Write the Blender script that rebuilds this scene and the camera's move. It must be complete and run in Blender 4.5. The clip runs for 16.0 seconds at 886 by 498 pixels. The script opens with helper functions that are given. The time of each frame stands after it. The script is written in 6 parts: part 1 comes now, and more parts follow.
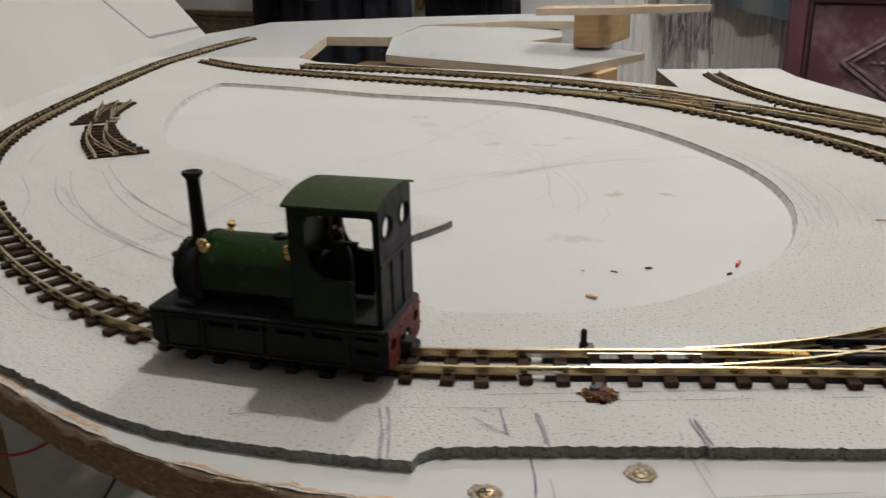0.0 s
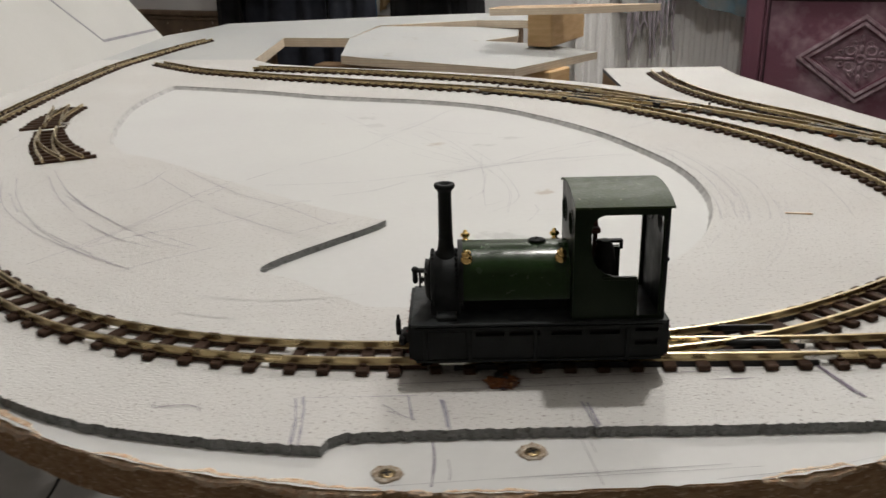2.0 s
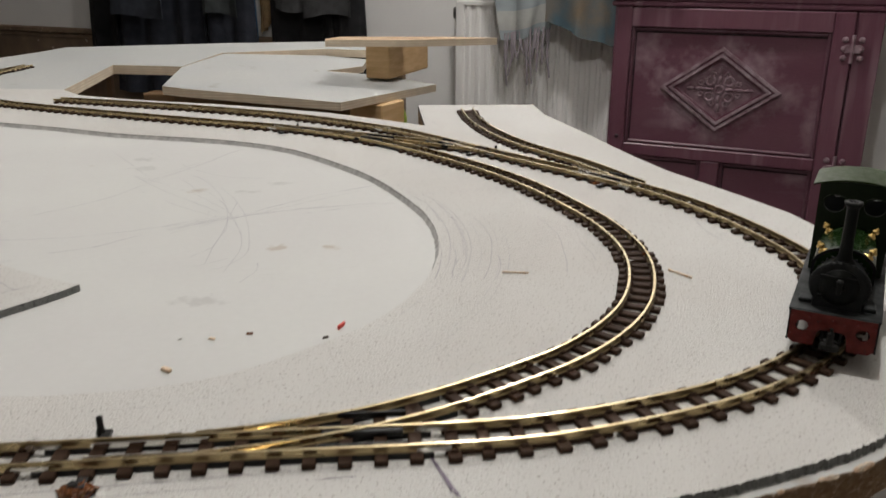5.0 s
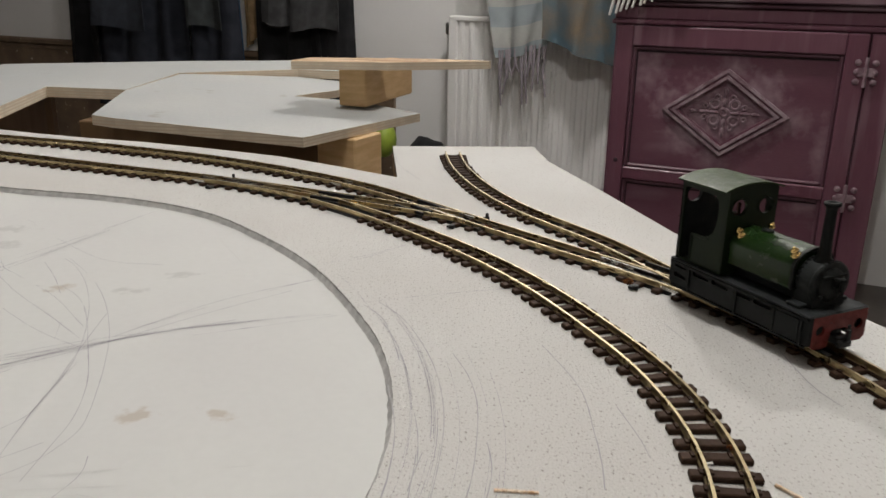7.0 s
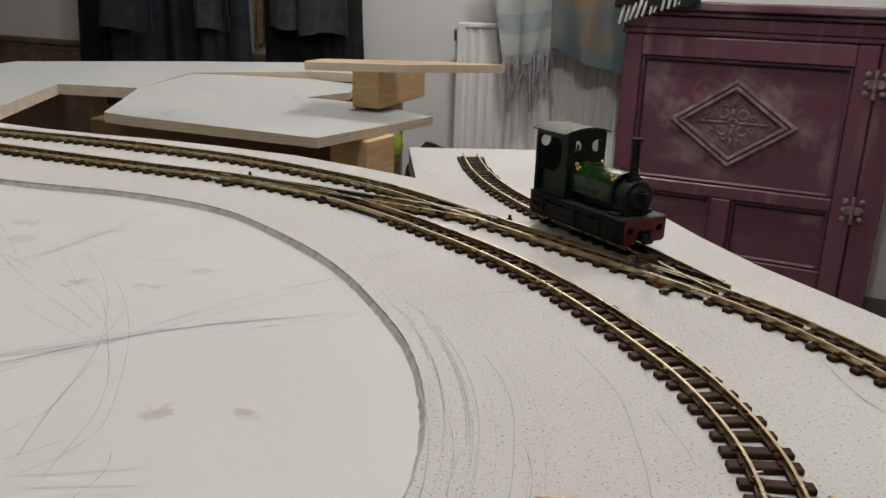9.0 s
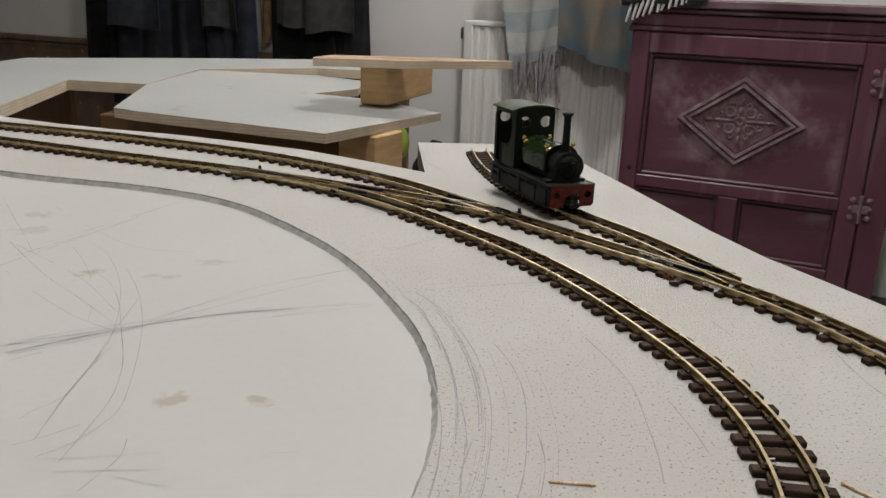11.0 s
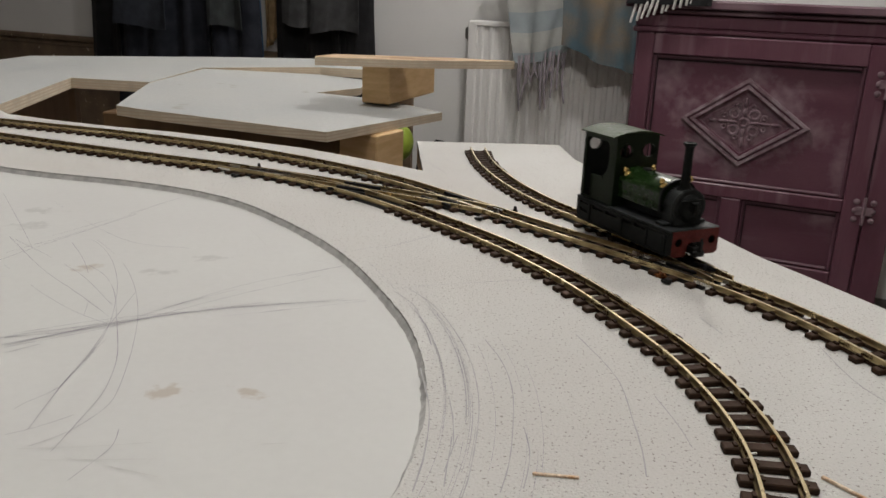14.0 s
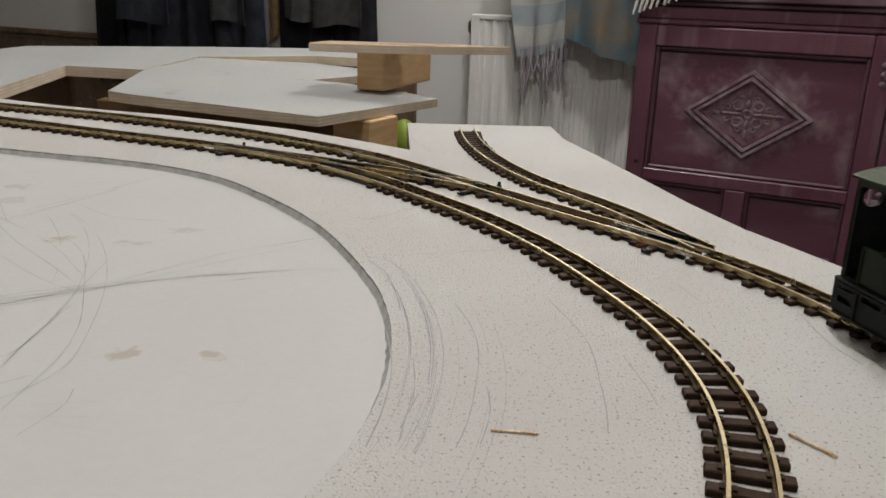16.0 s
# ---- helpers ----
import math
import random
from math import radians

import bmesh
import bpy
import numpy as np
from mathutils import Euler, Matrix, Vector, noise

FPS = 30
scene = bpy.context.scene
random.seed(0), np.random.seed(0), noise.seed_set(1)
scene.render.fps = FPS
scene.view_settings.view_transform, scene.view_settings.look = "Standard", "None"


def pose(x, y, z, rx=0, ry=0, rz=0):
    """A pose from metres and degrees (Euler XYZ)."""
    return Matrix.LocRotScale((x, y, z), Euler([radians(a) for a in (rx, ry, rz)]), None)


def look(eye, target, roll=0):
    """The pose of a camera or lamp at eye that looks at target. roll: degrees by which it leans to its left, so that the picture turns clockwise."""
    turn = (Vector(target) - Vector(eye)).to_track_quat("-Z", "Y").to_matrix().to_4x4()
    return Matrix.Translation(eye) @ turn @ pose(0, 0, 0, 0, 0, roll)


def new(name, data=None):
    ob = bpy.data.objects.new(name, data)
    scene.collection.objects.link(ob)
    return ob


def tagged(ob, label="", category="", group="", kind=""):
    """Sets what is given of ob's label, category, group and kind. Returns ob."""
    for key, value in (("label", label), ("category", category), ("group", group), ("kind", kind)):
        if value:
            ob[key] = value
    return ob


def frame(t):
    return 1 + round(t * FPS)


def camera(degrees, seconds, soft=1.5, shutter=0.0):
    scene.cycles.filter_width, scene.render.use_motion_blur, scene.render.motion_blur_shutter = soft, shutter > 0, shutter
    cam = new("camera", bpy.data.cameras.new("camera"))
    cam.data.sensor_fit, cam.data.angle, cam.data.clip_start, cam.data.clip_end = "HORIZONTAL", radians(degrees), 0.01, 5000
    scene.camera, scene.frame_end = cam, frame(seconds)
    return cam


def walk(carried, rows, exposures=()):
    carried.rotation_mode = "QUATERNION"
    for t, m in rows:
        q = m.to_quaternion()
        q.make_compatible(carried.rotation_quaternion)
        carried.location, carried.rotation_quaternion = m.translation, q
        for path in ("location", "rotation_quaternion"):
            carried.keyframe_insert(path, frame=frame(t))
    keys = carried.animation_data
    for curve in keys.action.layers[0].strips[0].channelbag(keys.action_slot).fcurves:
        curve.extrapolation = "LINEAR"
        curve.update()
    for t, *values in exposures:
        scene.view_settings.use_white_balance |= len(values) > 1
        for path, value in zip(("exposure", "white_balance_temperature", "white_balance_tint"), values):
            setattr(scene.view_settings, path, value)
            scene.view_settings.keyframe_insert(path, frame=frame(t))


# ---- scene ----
cam = camera(56.58, 16.0, shutter=0.4)
# seconds, eye, then yaw to the left, pitch up and roll in degrees
PATH = [
    (0, 0.03457, -0.01254, 0.10614, 12.301, -20.020, -1.235),
    (0.5, 0.01860, -0.02751, 0.11322, 12.327, -20.223, -1.328),
    (1, 0.01653, -0.03456, 0.11016, 12.362, -20.375, -1.331),
    (1.5, 0.02949, -0.03214, 0.11349, 11.797, -20.311, -1.479),
    (2, 0.05354, -0.02228, 0.11086, 10.272, -20.249, -1.511),
    (2.5, 0.07481, -0.01682, 0.10949, 8.297, -20.138, -0.986),
    (3, 0.08901, -0.01495, 0.10946, 7.055, -19.998, -0.763),
    (3.5, 0.10952, -0.01258, 0.11106, 5.078, -19.745, -0.317),
    (4, 0.11971, -0.01276, 0.11332, 4.227, -19.737, -0.534),
    (4.5, 0.12505, -0.00913, 0.11472, 3.581, -19.486, -0.218),
    (5, 0.13086, 0.00870, 0.12077, 3.120, -18.940, 0.264),
    (5.2, 0.13178, 0.01551, 0.13091, 2.532, -18.626, 0.769),
    (7.3, 0.13237, 0.16809, 0.11718, 2.597, -17.718, 1.146),
    (7.5, 0.12830, 0.16890, 0.11870, 2.564, -17.405, 1.288),
    (8, 0.12668, 0.16656, 0.12088, 2.588, -17.438, 1.408),
    (8.5, 0.12330, 0.16483, 0.11459, 2.724, -17.407, 1.598),
    (9, 0.12256, 0.16443, 0.11245, 2.762, -17.516, 1.886),
    (11.5, 0.12054, 0.16222, 0.10962, 3.214, -17.627, 1.898),
    (12, 0.12705, 0.16263, 0.10992, 3.191, -17.652, 2.019),
    (12.5, 0.12399, 0.16110, 0.10770, 3.400, -17.634, 1.936),
    (13, 0.12761, 0.16139, 0.10902, 3.351, -17.608, 1.887),
    (13.5, 0.12635, 0.15937, 0.10876, 3.388, -17.590, 2.037),
    (14, 0.12519, 0.15953, 0.10975, 3.493, -17.613, 2.120),
    (14.5, 0.12827, 0.15888, 0.10795, 3.728, -17.740, 2.005),
    (15, 0.12686, 0.15806, 0.10873, 3.768, -17.684, 1.976),
    (15.5, 0.13706, 0.16322, 0.10593, 3.848, -17.726, 1.630),
    (16, 0.13719, 0.16172, 0.09849, 3.946, -17.829, 1.849),
]


def aim(x, y, z, yaw, pitch, roll):
    a, b = radians(yaw), radians(pitch)
    way = Vector((-math.sin(a) * math.cos(b), math.cos(a) * math.cos(b), math.sin(b)))
    eye = Vector((x, y, z))
    return look(eye, eye + way, roll)


walk(cam, [(row[0], aim(*row[1:])) for row in PATH], [(0.0, -0.12), (1.0, -0.03), (2.2, 0.03), (3.5, 0.02), (4.4, 0.02), (5.0, -0.12), (7.5, -0.13), (9.0, -0.18), (11.5, -0.25), (16.0, -0.27)])

# ---- light ----
world = bpy.data.worlds.new("world")
scene.world = world
world.use_nodes = True
world.node_tree.nodes["Background"].inputs[0].default_value = (0.9, 0.95, 1.0, 1)
world.node_tree.nodes["Background"].inputs[1].default_value = 0.03

LAMP = Vector((0.22, 0.58, 1.5))
lamp_data = bpy.data.lights.new("bulb", "POINT")
lamp_data.energy, lamp_data.shadow_soft_size, lamp_data.color = 41.5, 0.028, (1.0, 0.965, 0.925)
lamp_object = new("bulb", lamp_data)
lamp_object.location = LAMP
# second lamp out of view, assumed at the back to light the far wall
FAR_LAMP = Vector((0.22, 2.45, 1.5))
far_data = bpy.data.lights.new("far_bulb", "POINT")
far_data.energy, far_data.shadow_soft_size, far_data.color = 62.0, 0.07, (1.0, 0.965, 0.925)
far_object = new("far_bulb", far_data)
far_object.location = FAR_LAMP
# fill light added to brighten the board's front edge; no such source is known
FILL_LAMP = Vector((-0.5, -1.2, 1.5))
fill_data = bpy.data.lights.new("near_bulb", "POINT")
fill_data.energy, fill_data.shadow_soft_size, fill_data.color = 9.5, 0.07, (1.0, 0.95, 0.89)
fill_object = new("near_bulb", fill_data)
fill_object.location = FILL_LAMP


# ---- materials ----
def material(name, colour, rough=0.6, metal=0.0, vary=0.15, scale=40.0, fine=400.0, bump=0.0, spots=None, tint=None, coat=0.0, streak=None, island=0.0, spec=0.5):
    """A principled surface with broad and fine variation of its colour, bump, and optional spots of another colour."""
    m = bpy.data.materials.new(name)
    m.use_nodes = True
    nt = m.node_tree
    b = nt.nodes["Principled BSDF"]
    b.inputs["Roughness"].default_value, b.inputs["Metallic"].default_value = rough, metal
    b.inputs["Coat Weight"].default_value = coat
    b.inputs["Specular IOR Level"].default_value = spec
    co = nt.nodes.new("ShaderNodeTexCoord")
    mp = nt.nodes.new("ShaderNodeMapping")
    nt.links.new(co.outputs["Object"], mp.inputs["Vector"])
    if streak:
        mp.inputs["Scale"].default_value = streak

    def tex(s, detail=4.0):
        n = nt.nodes.new("ShaderNodeTexNoise")
        n.inputs["Scale"].default_value, n.inputs["Detail"].default_value = s, detail
        nt.links.new(mp.outputs["Vector"], n.inputs["Vector"])
        return n.outputs["Fac"]

    def mix(kind, fac, a, c):
        n = nt.nodes.new("ShaderNodeMix")
        n.data_type, n.blend_type = "RGBA", kind
        for socket, value in ((n.inputs[0], fac), (n.inputs[6], a), (n.inputs[7], c)):
            if isinstance(value, bpy.types.NodeSocket):
                nt.links.new(value, socket)
            else:
                socket.default_value = value if isinstance(value, float) else (*value[:3], 1)
        return n.outputs[2]

    def ramp(value, lo, hi, a=0.0, c=1.0):
        n = nt.nodes.new("ShaderNodeMapRange")
        n.inputs[1].default_value, n.inputs[2].default_value, n.inputs[3].default_value, n.inputs[4].default_value = lo, hi, a, c
        nt.links.new(value, n.inputs[0])
        return n.outputs[0]

    broad, grain = tex(scale), tex(fine, 3.0)
    other = tint or tuple(c * (1 - vary) for c in colour)
    col = mix("MIX", ramp(broad, 0.35, 0.65), colour, other)
    col = mix("MIX", ramp(grain, 0.3, 0.7, 0.0, vary), col, tuple(c * 0.55 for c in colour))
    if spots:
        s_scale, lo, hi, s_col = spots
        col = mix("MIX", ramp(tex(s_scale, 2.0), lo, hi), col, s_col)
    if island:
        ge = nt.nodes.new("ShaderNodeNewGeometry")
        oi = nt.nodes.new("ShaderNodeObjectInfo")
        ad = nt.nodes.new("ShaderNodeMath")
        nt.links.new(ge.outputs["Random Per Island"], ad.inputs[0])
        nt.links.new(oi.outputs["Random"], ad.inputs[1])
        col = mix("MULTIPLY", ramp(ad.outputs[0], 0.0, 2.0, 0.0, island), col, (0.35, 0.33, 0.32))
    nt.links.new(col, b.inputs["Base Color"])
    nt.links.new(ramp(broad, 0.3, 0.7, max(rough - 0.1, 0.05), min(rough + 0.1, 1.0)), b.inputs["Roughness"])
    if bump:
        bp = nt.nodes.new("ShaderNodeBump")
        bp.inputs["Strength"].default_value, bp.inputs["Distance"].default_value = min(bump * 1000, 1.0), bump
        nt.links.new(grain, bp.inputs["Height"])
        nt.links.new(bp.outputs["Normal"], b.inputs["Normal"])
    return m


def layered(name, light, dark, step):
    """The cut edge of plywood: plies of two tones that follow the height."""
    m = material(name, light, 0.75, vary=0.2, scale=60, fine=600, bump=0.0002)
    nt = m.node_tree
    b = nt.nodes["Principled BSDF"]
    src = b.inputs["Base Color"].links[0].from_socket
    co = nt.nodes.new("ShaderNodeTexCoord")
    sep = nt.nodes.new("ShaderNodeSeparateXYZ")
    nt.links.new(co.outputs["Object"], sep.inputs[0])
    si = nt.nodes.new("ShaderNodeMath")
    si.operation = "MULTIPLY"
    si.inputs[1].default_value = 2 * math.pi / step
    nt.links.new(sep.outputs[2], si.inputs[0])
    sn = nt.nodes.new("ShaderNodeMath")
    sn.operation = "SINE"
    nt.links.new(si.outputs[0], sn.inputs[0])
    mr = nt.nodes.new("ShaderNodeMapRange")
    mr.inputs[1].default_value, mr.inputs[2].default_value = 0.1, 0.5
    nt.links.new(sn.outputs[0], mr.inputs[0])
    mx = nt.nodes.new("ShaderNodeMix")
    mx.data_type = "RGBA"
    nt.links.new(mr.outputs[0], mx.inputs[0])
    nt.links.new(src, mx.inputs[6])
    mx.inputs[7].default_value = (*dark, 1)
    nt.links.new(mx.outputs[2], b.inputs["Base Color"])
    return m


M = {
    "bed": material("textured_grey_paint", (0.575, 0.572, 0.55), 0.75, vary=0.16, scale=9, fine=1300, bump=0.0007, spots=(1000, 0.61, 0.69, (0.26, 0.24, 0.22)), tint=(0.545, 0.533, 0.508)),
    "base": material("smooth_grey_paint", (0.57, 0.577, 0.557), 0.72, spec=0.3, vary=0.06, scale=7, fine=300, bump=0.00008, spots=(34, 0.72, 0.80, (0.40, 0.36, 0.31)), tint=(0.55, 0.55, 0.54)),
    "bededge": material("grey_foam_edge", (0.22, 0.225, 0.22), 0.95, vary=0.5, scale=420, fine=1500, bump=0.0012, tint=(0.31, 0.315, 0.31), spots=(800, 0.60, 0.68, (0.09, 0.09, 0.088))),
    "chip": material("chipboard_edge", (0.70, 0.47, 0.27), 0.85, vary=0.6, scale=330, fine=1500, bump=0.0016, streak=(1, 1, 2.6), tint=(0.44, 0.26, 0.135), spots=(520, 0.60, 0.68, (0.86, 0.68, 0.47))),
    "chipped": material("bare_chipped_wood", (0.92, 0.78, 0.60), 0.35, vary=0.5, scale=420, fine=1300, bump=0.0012, tint=(0.72, 0.42, 0.21)),
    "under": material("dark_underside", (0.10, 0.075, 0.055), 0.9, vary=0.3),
    "ply": layered("plywood_edge", (0.80, 0.70, 0.55), (0.64, 0.52, 0.38), 0.0030),
    "ply_top": material("raw_plywood_face", (0.62, 0.45, 0.28), 0.75, vary=0.35, scale=26, fine=300, bump=0.0004, streak=(0.5, 2.5, 1), tint=(0.36, 0.20, 0.10)),
    "pine": material("planed_pine", (0.82, 0.57, 0.30), 0.6, vary=0.25, scale=30, fine=300, bump=0.0002, streak=(1, 1, 6), tint=(0.68, 0.44, 0.21)),
    "ochre": material("ochre_painted_timber", (0.40, 0.28, 0.12), 0.7, vary=0.3, scale=14, fine=200, bump=0.0003, streak=(1, 1, 0.3), tint=(0.30, 0.20, 0.085)),
    "pine_dark": material("old_brown_timber", (0.20, 0.115, 0.05), 0.7, vary=0.3, scale=20, fine=200, bump=0.0003, streak=(1, 1, 0.2), tint=(0.12, 0.065, 0.028)),
    "rail": material("nickel_silver_rail", (0.60, 0.48, 0.27), 0.30, 1.0, vary=0.3, scale=60, fine=500, tint=(0.34, 0.26, 0.135)),
    "railtop": material("polished_rail_head", (0.62, 0.52, 0.33), 0.30, 1.0, vary=0.15, scale=60, fine=500, tint=(0.48, 0.38, 0.22)),
    "joiner": material("bright_rail_joiner", (0.75, 0.73, 0.68), 0.25, 1.0, vary=0.2),
    "sleeper": material("brown_plastic_sleeper", (0.062, 0.032, 0.018), 0.7, spec=0.15, vary=0.35, scale=300, fine=1500, bump=0.0002, island=0.5),
    "screw": material("brassy_screw", (0.36, 0.27, 0.15), 0.35, 1.0, vary=0.3, scale=300, fine=900),
    "holeedge": material("broken_paint_edge", (0.56, 0.50, 0.41), 0.7, vary=0.5, scale=700, fine=1500, bump=0.0008, tint=(0.22, 0.13, 0.06)),
    "inneredge": material("painted_grey_edge", (0.56, 0.555, 0.54), 0.85, vary=0.3, scale=200, fine=1200, bump=0.0005),
    "frog": material("black_plastic", (0.008, 0.0075, 0.0075), 0.45, vary=0.2, spec=0.3),
    "glue": material("orange_brown_glue", (0.26, 0.085, 0.022), 0.2, vary=0.6, scale=420, fine=1100, bump=0.002, tint=(0.10, 0.032, 0.012), spots=(600, 0.62, 0.70, (0.55, 0.28, 0.12))),
    "pencil": material("graphite_line", (0.17, 0.165, 0.185), 0.6, vary=0.3, scale=120, fine=800, tint=(0.30, 0.29, 0.31)),
    "faint": material("faint_graphite_line", (0.31, 0.30, 0.32), 0.65, vary=0.2, scale=60, fine=800, tint=(0.44, 0.435, 0.43)),
    "star": material("thin_violet_grey_line", (0.20, 0.18, 0.24), 0.65, vary=0.3, scale=160, fine=700, tint=(0.34, 0.33, 0.37)),
    "ghost": material("rubbed_out_graphite", (0.49, 0.485, 0.475), 0.7, vary=0.12, scale=90, fine=700, tint=(0.54, 0.535, 0.52)),
    "violet": material("violet_pencil_line", (0.15, 0.11, 0.17), 0.6, vary=0.3, scale=150, fine=800),
    "brass": material("polished_brass", (0.88, 0.62, 0.24), 0.16, 1.0, vary=0.1),
    "loco_black": material("matt_black_paint", (0.008, 0.0088, 0.0088), 0.5, vary=0.3, scale=150, fine=1400, bump=0.0001, tint=(0.013, 0.0145, 0.0142), spec=0.12),
    "loco_grey": material("worn_dark_grey_paint", (0.025, 0.028, 0.029), 0.5, vary=0.3, scale=180, fine=1400, bump=0.0002, tint=(0.014, 0.016, 0.0165), spec=0.15),
    "loco_frame": material("dark_slate_frame_paint", (0.0105, 0.0122, 0.0125), 0.5, vary=0.3, scale=200, fine=1400, bump=0.0002, tint=(0.0085, 0.0098, 0.0098), spec=0.15),
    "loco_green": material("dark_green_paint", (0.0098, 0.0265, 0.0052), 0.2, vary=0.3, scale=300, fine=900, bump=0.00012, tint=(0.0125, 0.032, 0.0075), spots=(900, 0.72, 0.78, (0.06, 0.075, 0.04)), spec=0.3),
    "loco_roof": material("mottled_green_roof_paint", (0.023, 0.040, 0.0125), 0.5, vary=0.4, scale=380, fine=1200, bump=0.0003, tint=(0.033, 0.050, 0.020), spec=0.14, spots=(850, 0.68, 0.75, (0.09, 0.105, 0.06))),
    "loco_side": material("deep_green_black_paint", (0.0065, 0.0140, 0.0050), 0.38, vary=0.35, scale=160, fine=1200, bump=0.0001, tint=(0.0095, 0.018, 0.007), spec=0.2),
    "loco_red": material("dull_red_paint", (0.17, 0.016, 0.012), 0.55, vary=0.45, scale=320, fine=1400, bump=0.0002, spec=0.3, spots=(380, 0.64, 0.72, (0.05, 0.02, 0.02))),
    "crew": material("red_brown_lever", (0.09, 0.028, 0.02), 0.5, vary=0.2),
    "steel": material("dull_steel", (0.35, 0.34, 0.33), 0.4, 1.0, vary=0.2),
    "red_plastic": material("red_plastic_sliver", (0.7, 0.05, 0.03), 0.4, vary=0.1),
    "wall": material("off_white_emulsion", (0.78, 0.775, 0.765), 0.85, vary=0.04, scale=3, fine=120, bump=0.0005),
    # dark tone for walls out of view, chosen to lower the fill light
    "dim_wall": material("bounce_cutting_taupe", (0.30, 0.275, 0.25), 0.85, vary=0.08, scale=3, fine=120, bump=0.0005),
    "ceiling": material("white_ceiling_paint", (0.80, 0.79, 0.77), 0.9, vary=0.03, scale=3, fine=100),
    "floor": material("grey_floor", (0.13, 0.115, 0.10), 0.6, vary=0.25, scale=4, fine=80),
    "dado": material("brown_painted_dado", (0.20, 0.135, 0.085), 0.5, vary=0.3, scale=12, fine=140, bump=0.0006, spots=(40, 0.68, 0.72, (0.45, 0.38, 0.3))),
    "purple": material("chalky_plum_paint", (0.135, 0.048, 0.074), 0.42, vary=0.22, scale=16, fine=150, bump=0.0004, streak=(1.6, 1, 0.16), tint=(0.155, 0.064, 0.090), spots=(13, 0.57, 0.95, (0.34, 0.24, 0.28))),
    "panel_plum": material("rubbed_plum_panel", (0.132, 0.049, 0.075), 0.42, vary=0.25, scale=10, fine=170, bump=0.0004, streak=(0.35, 1, 1.5), tint=(0.148, 0.062, 0.087), spots=(9, 0.58, 1.0, (0.29, 0.20, 0.235))),
    "chalk": material("rubbed_plum_highlight", (0.40, 0.31, 0.34), 0.6, vary=0.4, scale=30, fine=160, bump=0.0005, tint=(0.19, 0.105, 0.13)),
    "rubbed": material("half_rubbed_plum", (0.125, 0.055, 0.076), 0.5, vary=0.3, scale=9, fine=110, bump=0.0005, streak=(0.4, 1, 0.4), tint=(0.085, 0.030, 0.047), spots=(12, 0.54, 0.8, (0.26, 0.18, 0.21))),
    "rubbed_pale": material("palely_rubbed_plum", (0.31, 0.225, 0.255), 0.55, vary=0.35, scale=40, fine=170, bump=0.0005, tint=(0.15, 0.075, 0.097)),
    # dark plum for painted groove shade, the door joint and the keyhole
    "groove": material("dark_plum_shade", (0.040, 0.016, 0.026), 0.6, vary=0.2),
    "rad": material("white_enamel", (0.83, 0.82, 0.80), 0.35, vary=0.04, scale=6, fine=60),
    "navy": material("navy_wool", (0.022, 0.026, 0.040), 0.95, vary=0.4, scale=18, fine=500, bump=0.001),
    "black_cloth": material("black_wool", (0.008, 0.008, 0.010), 0.95, vary=0.3, scale=18, fine=500, bump=0.001),
    "grey_cloth": material("charcoal_wool", (0.048, 0.048, 0.050), 0.95, vary=0.35, scale=22, fine=500, bump=0.001),
    "slate_navy": material("slate_navy_wool", (0.034, 0.040, 0.055), 0.95, vary=0.35, scale=22, fine=500, bump=0.001),
    "back": material("blue_grey_board_paint", (0.395, 0.41, 0.408), 0.6, vary=0.16, scale=8, fine=260, bump=0.0002, tint=(0.45, 0.458, 0.445), spots=(26, 0.68, 0.76, (0.31, 0.295, 0.27))),
    "mid_cloth": material("green_grey_cloth", (0.040, 0.046, 0.048), 0.95, vary=0.3, scale=22, fine=500, bump=0.001),
    "blue_cloth": material("bright_blue_cloth", (0.03, 0.09, 0.18), 0.9, vary=0.3),
    "gold_cloth": material("mustard_cloth", (0.30, 0.20, 0.10), 0.9, vary=0.3),
    "teal": material("faded_teal_blanket", (0.075, 0.125, 0.155), 0.95, vary=0.4, scale=7, fine=350, bump=0.001, tint=(0.22, 0.15, 0.085)),
    "pale": material("pale_grey_blanket", (0.42, 0.42, 0.40), 0.95, vary=0.2, scale=12, fine=350, bump=0.001),
    "paleblue": material("pale_blue_blanket", (0.30, 0.345, 0.36), 0.95, vary=0.2, scale=12, fine=350, bump=0.001),
    "tassel": material("lilac_grey_yarn", (0.36, 0.32, 0.35), 0.95, vary=0.3, scale=40, fine=500),
    "fringe_w": material("white_yarn", (0.62, 0.6, 0.58), 0.9, vary=0.15),
    "panel": material("grey_hardboard", (0.50, 0.50, 0.475), 0.6, vary=0.06, scale=6, fine=200, bump=0.0001),
    "wire_red": material("red_wire", (0.5, 0.03, 0.02), 0.4, vary=0.1),
    "wire_black": material("black_wire", (0.015, 0.015, 0.015), 0.4, vary=0.1),
    "sheet": material("pale_dust_sheet", (0.55, 0.54, 0.52), 0.8, vary=0.2, scale=9, fine=90),
    "lime": material("lime_plastic", (0.32, 0.42, 0.05), 0.4, vary=0.15),
}
